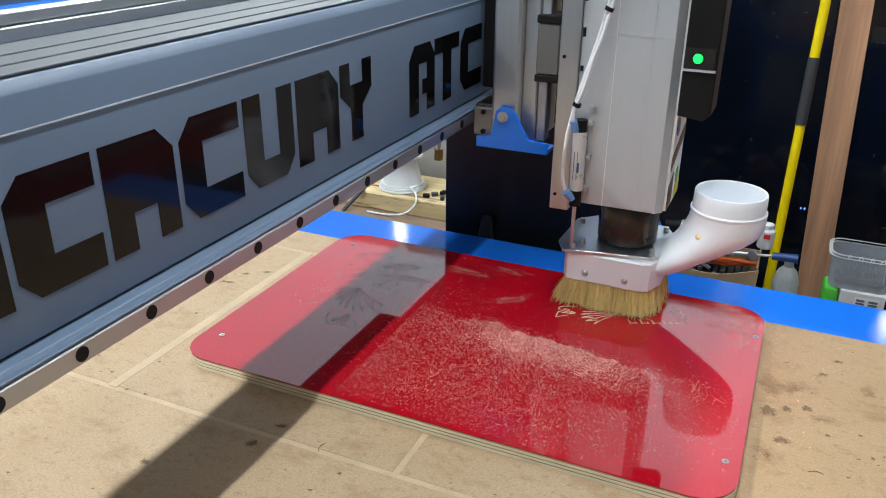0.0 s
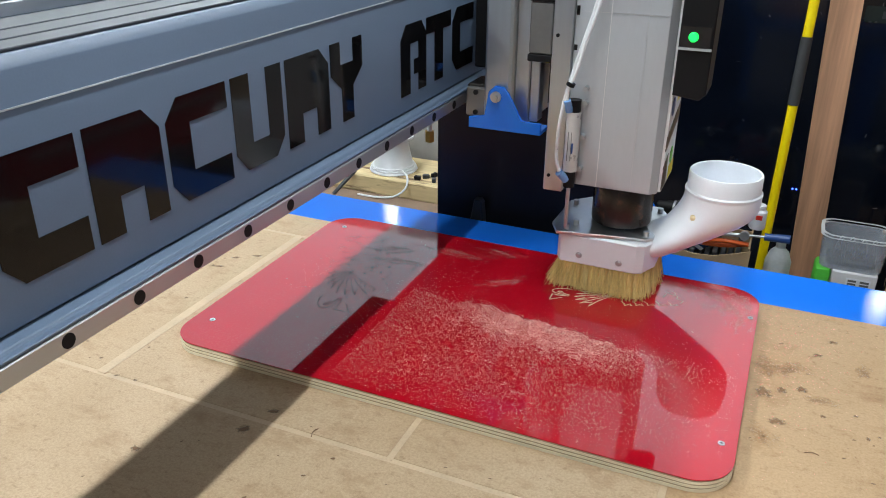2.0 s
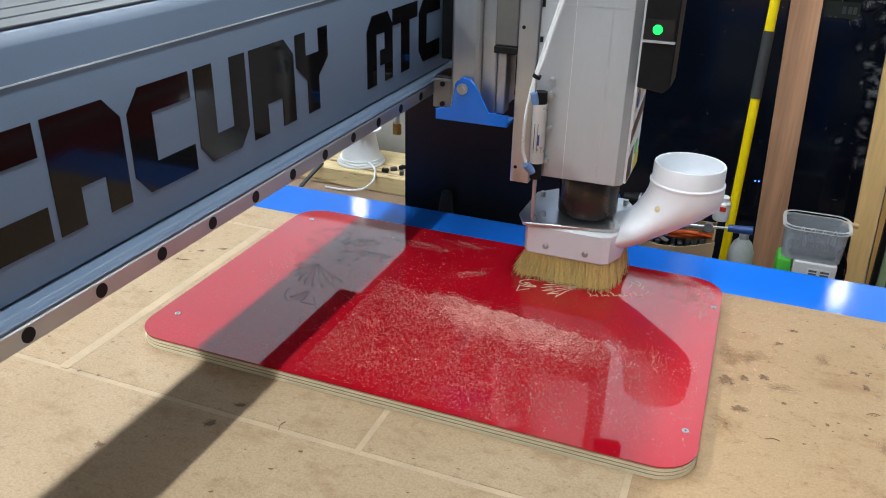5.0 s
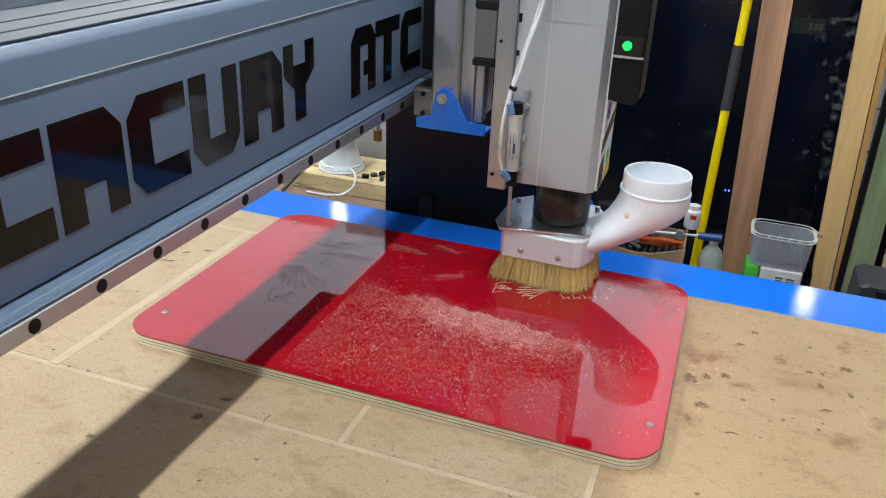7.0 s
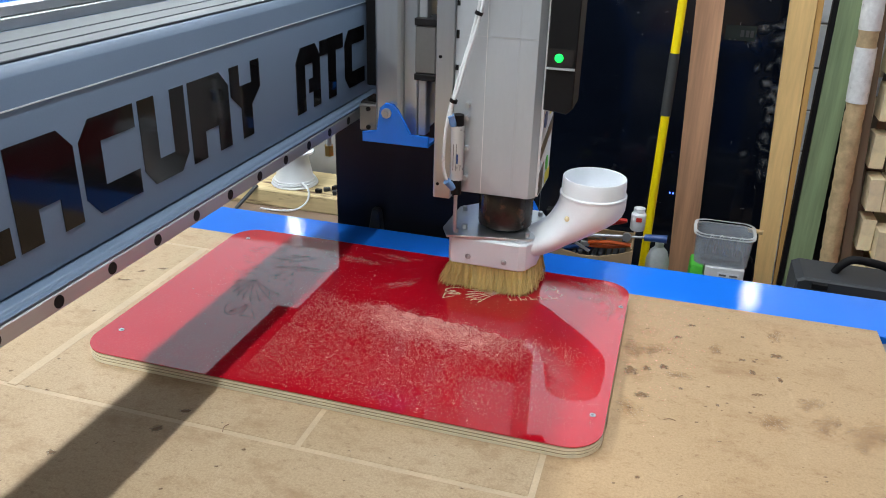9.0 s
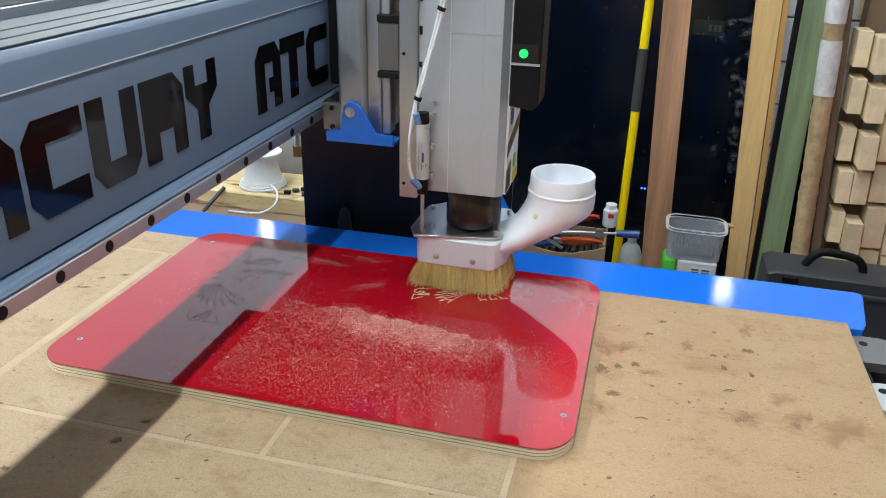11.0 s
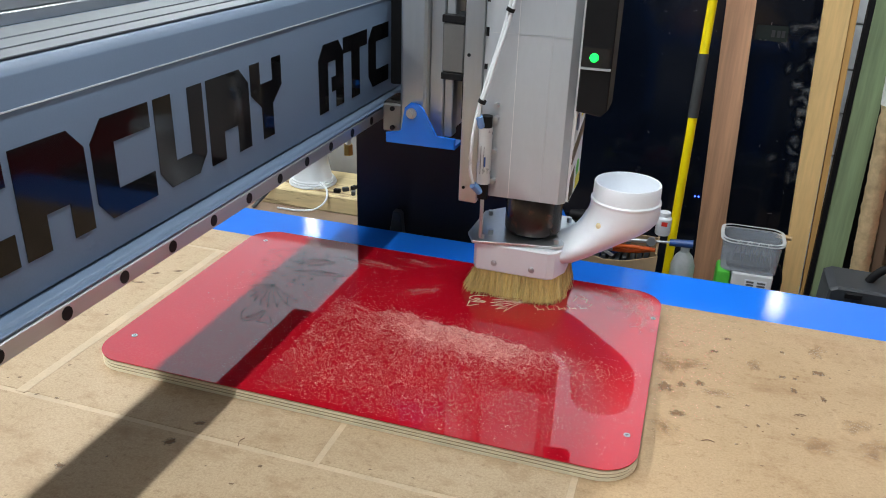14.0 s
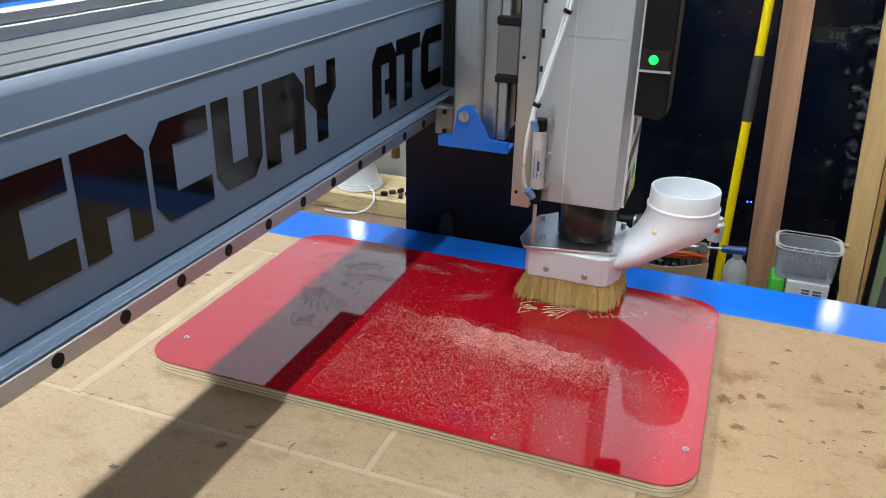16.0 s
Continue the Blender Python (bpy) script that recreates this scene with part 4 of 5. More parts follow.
# fills the black gap between the green post and the roll
leaning("black_strip", slant(1.316, -0.569, 1.301, 0.387, FLOOR), slant(1.316, -0.569, 1.301, 0.387, ZT), 0.042, 0.02, 1.925, 1.945, ZT, M["black"], "black strip filling the gap behind the wrapped roll", "edging strip")

# white painted blocks that show beside the tan board
course, rowk = 0.145, 0
z = FLOOR
wallb = bpy.data.objects["wall_back"]
while z < WZ0 - 0.02:
    top = min(z + course - 0.006, WZ0 - 0.002)
    x = 1.19 + (0.16 if rowk % 2 else 0.0) - 0.16
    while x < 3.3:
        part("block", box(max(x, 1.195), x + 0.43, BACK - 0.012, BACK - 0.001, z, top, 0.003), M["brick_white"], wallb)
        x += 0.436
    z += course
    rowk += 1


# pole with yellow tube and dark grips
pole = thing("long_pole", 0, 0, 0, "yellow fibreglass pole with a dark rubber grip", "pole")
def on_pole(z):
    return (0.760 + 0.008 * (z + 0.525) / 0.9, 1.75 + 0.10 * (z + 0.525) / 1.3, z)
part("tube", cyl(on_pole(FLOOR), on_pole(0.004), 0.0145, n=20), M["yellow"], pole, "yellow tube", True)
part("grip", cyl(on_pole(0.004), on_pole(0.205), 0.0165, n=20), M["rubber"], pole, "dark grey rubber grip", True)
part("tube", cyl(on_pole(0.205), on_pole(0.56), 0.0145, n=20), M["yellow"], pole, "yellow tube", True)

# roll wrapped in creased brown paper
rng = random.Random(11)
def paper_roll():
    bm = bmesh.new()
    n, rows = 22, []
    for k in range(150):
        z = FLOOR + 1.38 * k / 149
        cx = slant(1.357, -0.43, 1.312, 0.37, z)
        row = []
        for i in range(n):
            u = 6.2832 * i / n
            k2 = 0.0285 + 0.0030 * noise.noise((2 * math.cos(u), 2 * math.sin(u), z * 45)) + 0.0018 * noise.noise((4 * math.cos(u), 4 * math.sin(u), z * 130))
            row.append(bm.verts.new((cx + k2 * math.cos(u), 1.80 + k2 * math.sin(u), z)))
        rows.append(row)
    for a, b in zip(rows, rows[1:]):
        for i in range(n):
            j = (i + 1) % n
            bm.faces.new((a[i], a[j], b[j], b[i]))
    return bm
roll = thing("wrapped_roll", 0, 0, 0, "long roll wrapped in creased brown paper with white tape", "wrapped roll")
part("paper", paper_roll(), M["paper"], roll, "creased brown wrapping paper", True)
for z0, z1 in ((0.100, 0.268), (0.318, 0.42)):
    bm = bmesh.new()
    rows = []
    for k in range(12):
        z = z0 + (z1 - z0) * k / 11
        cx = slant(1.357, -0.43, 1.312, 0.37, z)
        rows.append([bm.verts.new((cx + (0.0315 + 0.0012 * noise.noise((i * 0.5, z * 60, 2))) * math.cos(6.2832 * i / 22), 1.80 + (0.0315 + 0.0012 * noise.noise((i * 0.5, z * 60, 2))) * math.sin(6.2832 * i / 22), z)) for i in range(22)])
    for a, b in zip(rows, rows[1:]):
        for i in range(22):
            bm.faces.new((a[i], a[(i + 1) % 22], b[(i + 1) % 22], b[i]))
    part("tape", bm, M["tape"], roll, "wrinkled white tape", True)

# stack of pallet timbers and offcuts
def offcut(x, z, w, h, d=0.09, y=1.78, tilt=0.0):
    return solo("timber_offcut", box(-w / 2, w / 2, 0, d, -h / 2, h / 2, 0.0012), M["pale_wood"], "pale sawn pine offcut in the stack", "offcut", at=(x, y, z), turn=(0, tilt, 0), group="stacked pine offcuts")
for k in range(8):
    zc = -0.79 + 0.148 * k
    lean = slant(0.014, -0.35, -0.022, 0.25, zc)
    j = [rng.uniform(-1, 1) for q in range(12)]
    offcut(1.436 + lean + 0.004 * j[0], zc + 0.012 * j[1], 0.042, 0.108, y=1.80 + 0.012 * j[2], tilt=-2 + 2 * j[3])
    offcut(1.487 + lean, zc + 0.014 * j[4], 0.048 + 0.004 * j[5], 0.108, y=1.765 + 0.02 * j[6], tilt=-2 + 1.5 * j[7])
    offcut(1.548 + lean, zc + 0.03, 0.060, 0.134 + 0.010 * j[8], y=1.79 + 0.02 * j[9], tilt=-2)
    offcut(1.616 + lean, zc + 0.01, 0.060, 0.138 + 0.008 * j[10], y=1.80 + 0.02 * j[11], tilt=-2)
crate = thing("pallet", 0, 0, 0, "weathered wooden pallet standing on end", "pallet")
for x in (1.42, 1.60):
    part("runner", box(x, x + 0.06, 1.895, 1.97, FLOOR, 0.50, 0.002), M["brown_wood"], crate)
for k in range(8):
    part("slat", box(1.41, 1.95, 1.972, 1.99, FLOOR + 0.02 + 0.165 * k, FLOOR + 0.12 + 0.165 * k, 0.002), M["pale_wood"], crate)
for k in range(5):
    part("slat", box(1.68 + 0.075 * k, 1.745 + 0.075 * k, 1.80, 1.82, FLOOR, 0.50, 0.002), M["pale_wood"], crate)

# ---------------------------------------------------------------- black tool case
case = thing("tool_case", 0, 0, 0, "black moulded plastic tool case standing upright", "tool case")
part("shell", prism([(1.150, -0.80), (1.70, -0.80), (1.70, -0.262), (1.690, -0.250), (1.181, -0.243), (1.162, -0.252)], "y", 1.18, 1.32, 0.006), M["charcoal"], case, "ribbed charcoal shell")
part("ridge", box(1.17, 1.69, 1.168, 1.178, -0.292, -0.278, 0.003), M["charcoal"], case)
part("handle", hose([(1.262, 1.25, -0.246), (1.276, 1.25, -0.222), (1.30, 1.25, -0.203), (1.345, 1.25, -0.204), (1.385, 1.25, -0.212), (1.402, 1.25, -0.228), (1.408, 1.25, -0.248)], 0.011), M["black"], case, "black carrying handle", True)
for x in (1.20, 1.50):
    part("latch", box(x, x + 0.04, 1.17, 1.181, -0.268, -0.252, 0.002), M["black"], case)
stand = thing("case_stand", 0, 0, 0, "low timber block under the tool case", "timber block")
part("block", box(1.16, 1.72, 1.17, 1.35, FLOOR, -0.8, 0.002), M["brown_wood"], stand)

# ---------------------------------------------------------------- clear tub on a white carton
def tub_shell(x0, x1, y0, y1, z0, z1, t=0.002):
    bm = bmesh.new()
    outer0, outer1 = rounded(x0 + 0.006, x1 - 0.006, y0 + 0.006, y1 - 0.006, 0.03), rounded(x0, x1, y0, y1, 0.035)
    inner1, inner0 = rounded(x0 + t, x1 - t, y0 + t, y1 - t, 0.033), rounded(x0 + 0.008, x1 - 0.008, y0 + 0.008, y1 - 0.008, 0.028)
    rings = [[bm.verts.new((a, b, z)) for a, b in r] for r, z in ((outer0, z0), (outer1, z1), (inner1, z1), (inner0, z0 + t))]
    for a, b in zip(rings, rings[1:]):
        for i in range(len(a)):
            j = (i + 1) % len(a)
            bm.faces.new((a[i], a[j], b[j], b[i]))
    bm.faces.new(rings[0][::-1])
    bm.faces.new(rings[-1])
    return bm
tub = thing("plastic_tub", 0, 0, 0, "open clear plastic tub of small metal bits", "tub")
part("wall", tub_shell(0.912, 1.088, 1.55, 1.68, -0.408, -0.308), M["milky"], tub, "milky clear plastic", True)
bm = bmesh.new()
ro, ri = rounded(0.905, 1.095, 1.543, 1.687, 0.04), rounded(0.914, 1.086, 1.552, 1.678, 0.034)
for zz, flip in ((-0.300, 0), (-0.309, 1)):
    a, b = [bm.verts.new((x, y, zz)) for x, y in ro], [bm.verts.new((x, y, zz)) for x, y in ri]
    for i in range(len(a)):
        j = (i + 1) % len(a)
        bm.faces.new((a[i], a[j], b[j], b[i]) if not flip else (a[j], a[i], b[i], b[j]))
part("rim", bm, M["milky_rim"], tub, "whitish rolled rim")
for k in range(4):
    bits = solo("metal_clip", hose([(0.95 + 0.03 * k, 1.60, -0.388), (0.955 + 0.03 * k, 1.59 + 0.01 * (k % 2), -0.335), (0.968 + 0.03 * k, 1.61, -0.325), (0.975 + 0.03 * k, 1.60, -0.388)], 0.0016, 6), M["steel"], "bent steel wire clip in the tub", "clip", group="clips in the tub")
solo("scrap_metal", box(0.934, 1.066, 1.575, 1.655, -0.405, -0.382, 0.008), M["charcoal"], "dark metal scraps heaped in the tub", "scrap", "stuff")
carton = thing("white_carton", 0, 0, 0, "white carton with grey printed label", "carton")
part("box", box(0.955, 1.075, 1.55, 1.68, BENCH, -0.409, 0.003), M["white_paint"], carton)
part("label", box(0.995, 1.060, 1.5485, 1.5498, -0.470, -0.425), M["white"], carton)
for k, (x0, x1) in enumerate(((1.0, 1.022), (1.032, 1.056))):
    for z in (-0.436, -0.446):
        part("print", box(x0, x1, 1.5475, 1.5484, z, z + 0.006), M["grey_print"], carton, "unreadable grey print")
solo("green_bag", box(-0.022, 0.022, -0.05, 0.05, 0, 0.19, 0.012, seg=2), M["green"], "crumpled bright green plastic pack", "bag", at=(0.93, 1.60, BENCH), smooth=True)
solo("white_bottle", lathe([(0, 0), (0.036, 0), (0.038, 0.01), (0.038, 0.17), (0.028, 0.20), (0.014, 0.215), (0.014, 0.235), (0, 0.235)], 24), M["cloth"], "pale translucent plastic bottle", "bottle", at=(0.806, 1.60, BENCH), smooth=True)
stick = solo("wooden_dowel", cyl((1.08, 1.72, -0.333), (1.125, 1.71, -0.333), 0.008, n=12), M["pine"], "short pine dowel end behind the tub", "dowel", smooth=True)
solo("black_cable", hose([(1.075, 1.72, -0.44), (1.10, 1.70, -0.42), (1.118, 1.69, -0.47), (1.115, 1.69, -0.56), (1.10, 1.69, BENCH + 0.004)], 0.003, 8), M["black"], "thin black cable loop", "cable", smooth=True)

# ---------------------------------------------------------------- cardboard box of tools
cb = thing("cardboard_box", 0, 0, 0, "open cardboard box packed with hand tools", "cardboard box")
X0, X1, Y0, Y1 = 0.428, 0.722, 1.52, 1.69
front = [(X0, BENCH), (X1, BENCH), (X1 + 0.004, -0.382), (0.68, -0.398), (0.62, -0.416), (0.56, -0.419), (0.50, -0.408), (0.45, -0.392), (X0 - 0.004, -0.386)]
part("front_wall", prism(front, "y", Y0, Y0 + 0.005), M["card"], cb, "sagging cardboard front")
part("back_wall", box(X0, X1, Y1 - 0.005, Y1, BENCH, -0.385), M["card"], cb)
part("side_wall", box(X0, X0 + 0.005, Y0 + 0.005, Y1 - 0.005, BENCH, -0.375), M["card"], cb)
part("side_wall", box(X1 - 0.005, X1, Y0 + 0.005, Y1 - 0.005, BENCH, -0.375), M["card"], cb)
part("base", box(X0 + 0.005, X1 - 0.005, Y0 + 0.005, Y1 - 0.005, BENCH, BENCH + 0.004), M["card"], cb)
for x0, x1 in ((0.432, 0.450), (0.454, 0.460), (0.464, 0.480), (0.486, 0.54), (0.62, 0.70)):
    part("print", box(x0, x1, Y0 - 0.001, Y0, -0.468 if x0 < 0.48 else -0.476, -0.440 if x0 < 0.48 else -0.468), M["black"], cb, "partly hidden black print")
solo("tool_filling", merge(*[box(0.44 + 0.022 * k, 0.455 + 0.022 * k, 1.53, 1.68, BENCH + 0.005, -0.43 + 0.012 * (k % 3), 0.002) for k in range(12)]), M["charcoal"], "dark jumble of tools deep in the box", "tools", "stuff")
# cordless drill lying on top
drill = thing("cordless_drill", 0.52, 1.60, -0.315, "dark cordless drill with red trigger lying upside down", "drill", rz=-6)
part("motor_housing", lathe([(0, -0.075), (0.022, -0.073), (0.030, -0.06), (0.032, -0.02), (0.031, 0.03), (0.026, 0.045), (0, 0.046)], 24), M["charcoal"], drill, "dark grey motor housing", True, (0.01, 0, 0), (0, -90, 0))
part("chuck", merge(cyl((-0.038, 0, 0), (-0.062, 0, 0), 0.022, n=20), cyl((-0.062, 0, 0), (-0.092, 0, 0), 0.019, 0.016, 20)), M["black"], drill, "black keyless chuck", True)
part("collar", cyl((-0.034, 0, 0), (-0.042, 0, 0), 0.0245, n=20), M["steel"], drill, "silver ring", True)
part("grip", prism([(0.008, 0.020), (0.060, 0.022), (0.082, 0.125), (0.045, 0.130)], "y", -0.017, 0.017, 0.006), M["charcoal"], drill, "grey handle")
part("battery_foot", merge(prism([(0.042, 0.128), (0.086, 0.122), (0.088, 0.140), (0.046, 0.146)], "y", -0.02, 0.02, 0.003)), M["black"], drill)
part("trigger", prism([(-0.006, 0.03), (0.014, 0.030), (0.018, 0.055), (0.006, 0.055)], "y", -0.009, 0.009, 0.002), M["red_grip"], drill, "red trigger")


def bar(name, p, q, r, material, label, category, group="", r1=None, n=12):
    return solo(name, cyl(p, q, r, r1, n), material, label, category, smooth=True, group=group)


def plier(x0, z0, x1, z1, material, label, y=1.545):
    o = thing("pliers", 0, 0, 0, label, "pliers", "hand tools in the box")
    part("handle", hose([(x0, y, z0), ((x0 + x1) / 2, y - 0.004, (z0 + z1) / 2 + 0.006), (x1, y, z1)], 0.007, 10), material, o, "plastic handle", True)
    part("handle", hose([(x0, y + 0.01, z0 - 0.016), ((x0 + x1) / 2, y + 0.008, (z0 + z1) / 2 - 0.014), (x1, y + 0.01, z1 - 0.003)], 0.007, 10), material, o, "plastic handle", True)
    part("jaw", box(-0.026, 0.004, -0.006, 0.006, -0.011, 0.009, 0.003), M["steel"], o, "steel jaw", at=(x0, y + 0.005, z0 - 0.008))
    return o


plier(0.600, -0.318, 0.692, -0.310, M["red_grip"], "red-handled pliers lying in the box", 1.60)
plier(0.580, -0.378, 0.715, -0.372, M["orange"], "orange-handled cutters lying in the box")
plier(0.500, -0.418, 0.60, -0.400, M["blue_grip"], "blue-handled pliers lying in the box", 1.56)
sd = thing("screwdriver", 0, 0, 0, "yellow and black screwdriver on the tools", "screwdriver", "hand tools in the box")
part("handle", cyl((0.545, 1.555, -0.333), (0.585, 1.555, -0.340), 0.012, 0.015, 14), M["black"], sd, "black grip", True)
part("butt", cyl((0.585, 1.555, -0.340), (0.603, 1.555, -0.343), 0.015, 0.010, 14), M["yellow"], sd, "yellow butt", True)
part("shaft", cyl((0.545, 1.555, -0.333), (0.470, 1.555, -0.323), 0.004, n=10), M["steel"], sd, "steel shaft", True)
sp = thing("spanner", 0, 0, 0, "chrome spanner lying across the tools", "spanner", "hand tools in the box")
part("shank", hose([(0.560, 1.54, -0.358), (0.61, 1.54, -0.350), (0.69, 1.54, -0.343)], 0.0065, 10), M["steel"], sp, "", True)
part("jaw", cyl((0.700, 1.533, -0.342), (0.700, 1.547, -0.342), 0.014, n=14), M["steel"], sp, "", True)
sd2 = thing("screwdriver", 0, 0, 0, "blue-handled screwdriver sticking out of the box", "screwdriver", "hand tools in the box")
part("handle", cyl((0.755, 1.55, -0.340), (0.826, 1.55, -0.336), 0.011, 0.0135, 14), M["blue_grip"], sd2, "blue grip", True)
part("shaft", cyl((0.755, 1.55, -0.340), (0.65, 1.555, -0.352), 0.004, n=10), M["steel"], sd2, "steel shaft", True)
cal = thing("caliper", 0, 0, 0, "steel sliding caliper lying on the tools", "caliper", "hand tools in the box")
part("beam", prism([(0.468, -0.352), (0.478, -0.346), (0.590, -0.404), (0.583, -0.412)], "y", 1.534, 1.538, 0.0006), M["steel"], cal)
part("jaw", prism([(0.462, -0.368), (0.474, -0.338), (0.496, -0.350), (0.486, -0.372)], "y", 1.532, 1.540, 0.0006), M["dark_metal"], cal)
solo("lime_sponge", box(-0.013, 0.013, -0.02, 0.02, -0.012, 0.012, 0.003), M["lime"], "lime green sponge in the box corner", "sponge", at=(0.447, 1.555, -0.376), turn=(0, 20, 0))
solo("white_pot", lathe([(0, 0), (0.022, 0), (0.024, 0.004), (0.024, 0.055), (0.018, 0.062), (0.018, 0.075), (0, 0.076)], 22), M["white"], "small white plastic pot with red print", "pot", at=(0.728, 1.60, -0.335), smooth=True)
solo("pot_label", box(-0.008, 0.010, -0.0005, 0.0005, 0.0, 0.014), M["red_grip"], "red printed label patch", "label", at=(0.730, 1.5752, -0.300))
solo("steel_strip", hose([(0.60, 1.62, -0.315), (0.64, 1.63, -0.30), (0.67, 1.62, -0.292)], 0.006, 8), M["alu_satin"], "grey metal strip among the tools", "metal strip", smooth=True)

# ---------------------------------------------------------------- timber shelf, cable reel and fittings beyond the gantry
shelf = thing("timber_shelf", 0, 0, 0, "stained rough pine shelf beam over a brown board", "shelf")
part("beam", box(-0.95, -0.02, 1.12, 1.33, -0.226, -0.172, 0.004), M["old_pine"], shelf, "rough pine beam")
part("lower_board", box(-0.95, -0.02, 1.03, 1.118, -0.250, -0.222, 0.003), M["brown_wood"], shelf, "brown board")
part("spacer", merge(box(-0.95, -0.02, 1.04, 1.33, -0.300, -0.2505), box(-0.95, -0.02, 1.13, 1.33, -0.2505, -0.2265)), M["brown_wood"], shelf)
for x in (-0.9, -0.12):
    part("leg", box(x, x + 0.06, 1.10, 1.30, FLOOR, -0.300, 0.003), M["pine"], shelf)
reel = thing("cable_reel", -0.303, 1.205, -0.172, "white plastic reel of thin white cable", "cable reel")
part("base_flange", lathe([(0, 0), (0.070, 0), (0.072, 0.003), (0.070, 0.007), (0.0, 0.007)], 40), M["white"], reel, "", True)
part("drum", lathe([(0.062, 0.0071), (0.060, 0.012), (0.046, 0.075), (0.044, 0.10), (0.0, 0.10)], 36), M["white_tube"], reel, "smoothly wound white cable", True)
part("top_flange", lathe([(0, 0.1), (0.062, 0.1), (0.062, 0.106), (0, 0.106)], 36), M["white"], reel, "", True)
for k in range(2):
    ring = [((0.066 - 0.004 * k) * math.cos(0.5 + 6.2832 * i / 14), (0.066 - 0.004 * k) * math.sin(0.5 + 6.2832 * i / 14), 0.0105 + 0.0055 * k) for i in range(15)]
    part("winding", hose(ring, 0.0034, 8, steps=3), M["white_tube"], reel, "loose turn of white cable", True)
solo("paper_disc", lathe([(0, 0), (0.074, 0), (0.074, 0.003), (0, 0.003)], 36), M["cloth"], "pale grey card disc lying under the reel", "card disc", at=(-0.268, 1.215, -0.1755))
reel.location.z += 0.0005
solo("loose_cable", hose([(-0.250, 1.150, -0.150), (-0.222, 1.130, -0.160), (-0.215, 1.105, -0.185), (-0.240, 1.085, -0.207), (-0.29, 1.08, -0.2165), (-0.36, 1.082, -0.2188)], 0.003, 8), M["white_tube"], "loose end of thin white cable", "cable", smooth=True)
fit_ = thing("brass_fitting", -0.187, 1.21, -0.172, "brass air fitting hanging from the grey cabinet", "air fitting")
part("stem", cyl((0, 0.13, 0.165), (0, 0, 0.165), 0.006, n=16), M["wall_paint"], fit_, "grey pipe out of the cabinet", True)
part("nut", cyl((0, 0, 0.100), (0, 0, 0.132), 0.014, n=6), M["brass"], fit_, "brass hexagon nut")
part("nozzle", cyl((0, 0, 0.132), (0, 0, 0.168), 0.008, n=16), M["steel"], fit_, "steel neck", True)
solo("grey_box", box(-0.60, -0.06, 1.34, 1.48, -0.50, 0.05, 0.004), M["wall_paint"], "pale grey cabinet behind the shelf", "cabinet")
for k in range(5):
    solo("hose_clip", box(-0.008, 0.012, -0.006, 0.006, 0, 0.012, 0.002), M["charcoal"] if k % 2 else M["black"], "small plastic hose clip on the shelf", "clip", at=(-0.20 + 0.018 * k, 1.15 + 0.02 * (k % 3), -0.172), turn=(0, 0, 37 * k), group="small clips on the shelf")
solo("dark_rod", cyl((-0.43, 1.06, -0.222), (-0.385, 1.118, -0.160), 0.006, n=10), M["charcoal"], "dark thin rod leaning on the shelf", "rod", smooth=True)

# ---------------------------------------------------------------- unseen red trolley beside the bed, added for the red mirrored in the vinyl
trolley = thing("unseen_trolley", 1.76, 0.70, FLOOR, "unseen dark red drawer trolley, added for its reflection in the vinyl", "tool trolley")
part("cabinet", box(0.02, 0.52, 0, 1.0, 0.08, 1.13, 0.006), M["trolley_red"], trolley)
for k in range(6):
    d = part("drawer", box(0, 0.019, 0.02, 0.98, 0.10 + 0.16 * k, 0.25 + 0.16 * k, 0.003), M["trolley_red"], trolley)
    part("handle", box(-0.012, -0.0005, 0.06, 0.94, 0.228 + 0.16 * k, 0.242 + 0.16 * k, 0.002), M["alu_satin"], d, "aluminium pull strip")
for x in (0.08, 0.46):
    for y in (0.08, 0.92):
        part("castor", cyl((x, y - 0.015, 0.04), (x, y + 0.015, 0.04), 0.04, n=20), M["black"], trolley, "black rubber castor", True)

# ---------------------------------------------------------------- engraved lines on the red panel
def stroke(points, width, bm, z):
    """A flat engraved groove line along the points, tapering at its ends."""
    P = [Vector((a, b)) for a, b in points]
    left, right = [], []
    for i, p in enumerate(P):
        d = (P[min(i + 1, len(P) - 1)] - P[max(i - 1, 0)]).normalized()
        n = Vector((-d.y, d.x)) * width * (0.55 if i in (0, len(P) - 1) else 1.0)
        left.append(bm.verts.new((p.x + n.x, p.y + n.y, z)))
        right.append(bm.verts.new((p.x - n.x, p.y - n.y, z)))
    for i in range(len(P) - 1):
        bm.faces.new((right[i], right[i + 1], left[i + 1], left[i]))


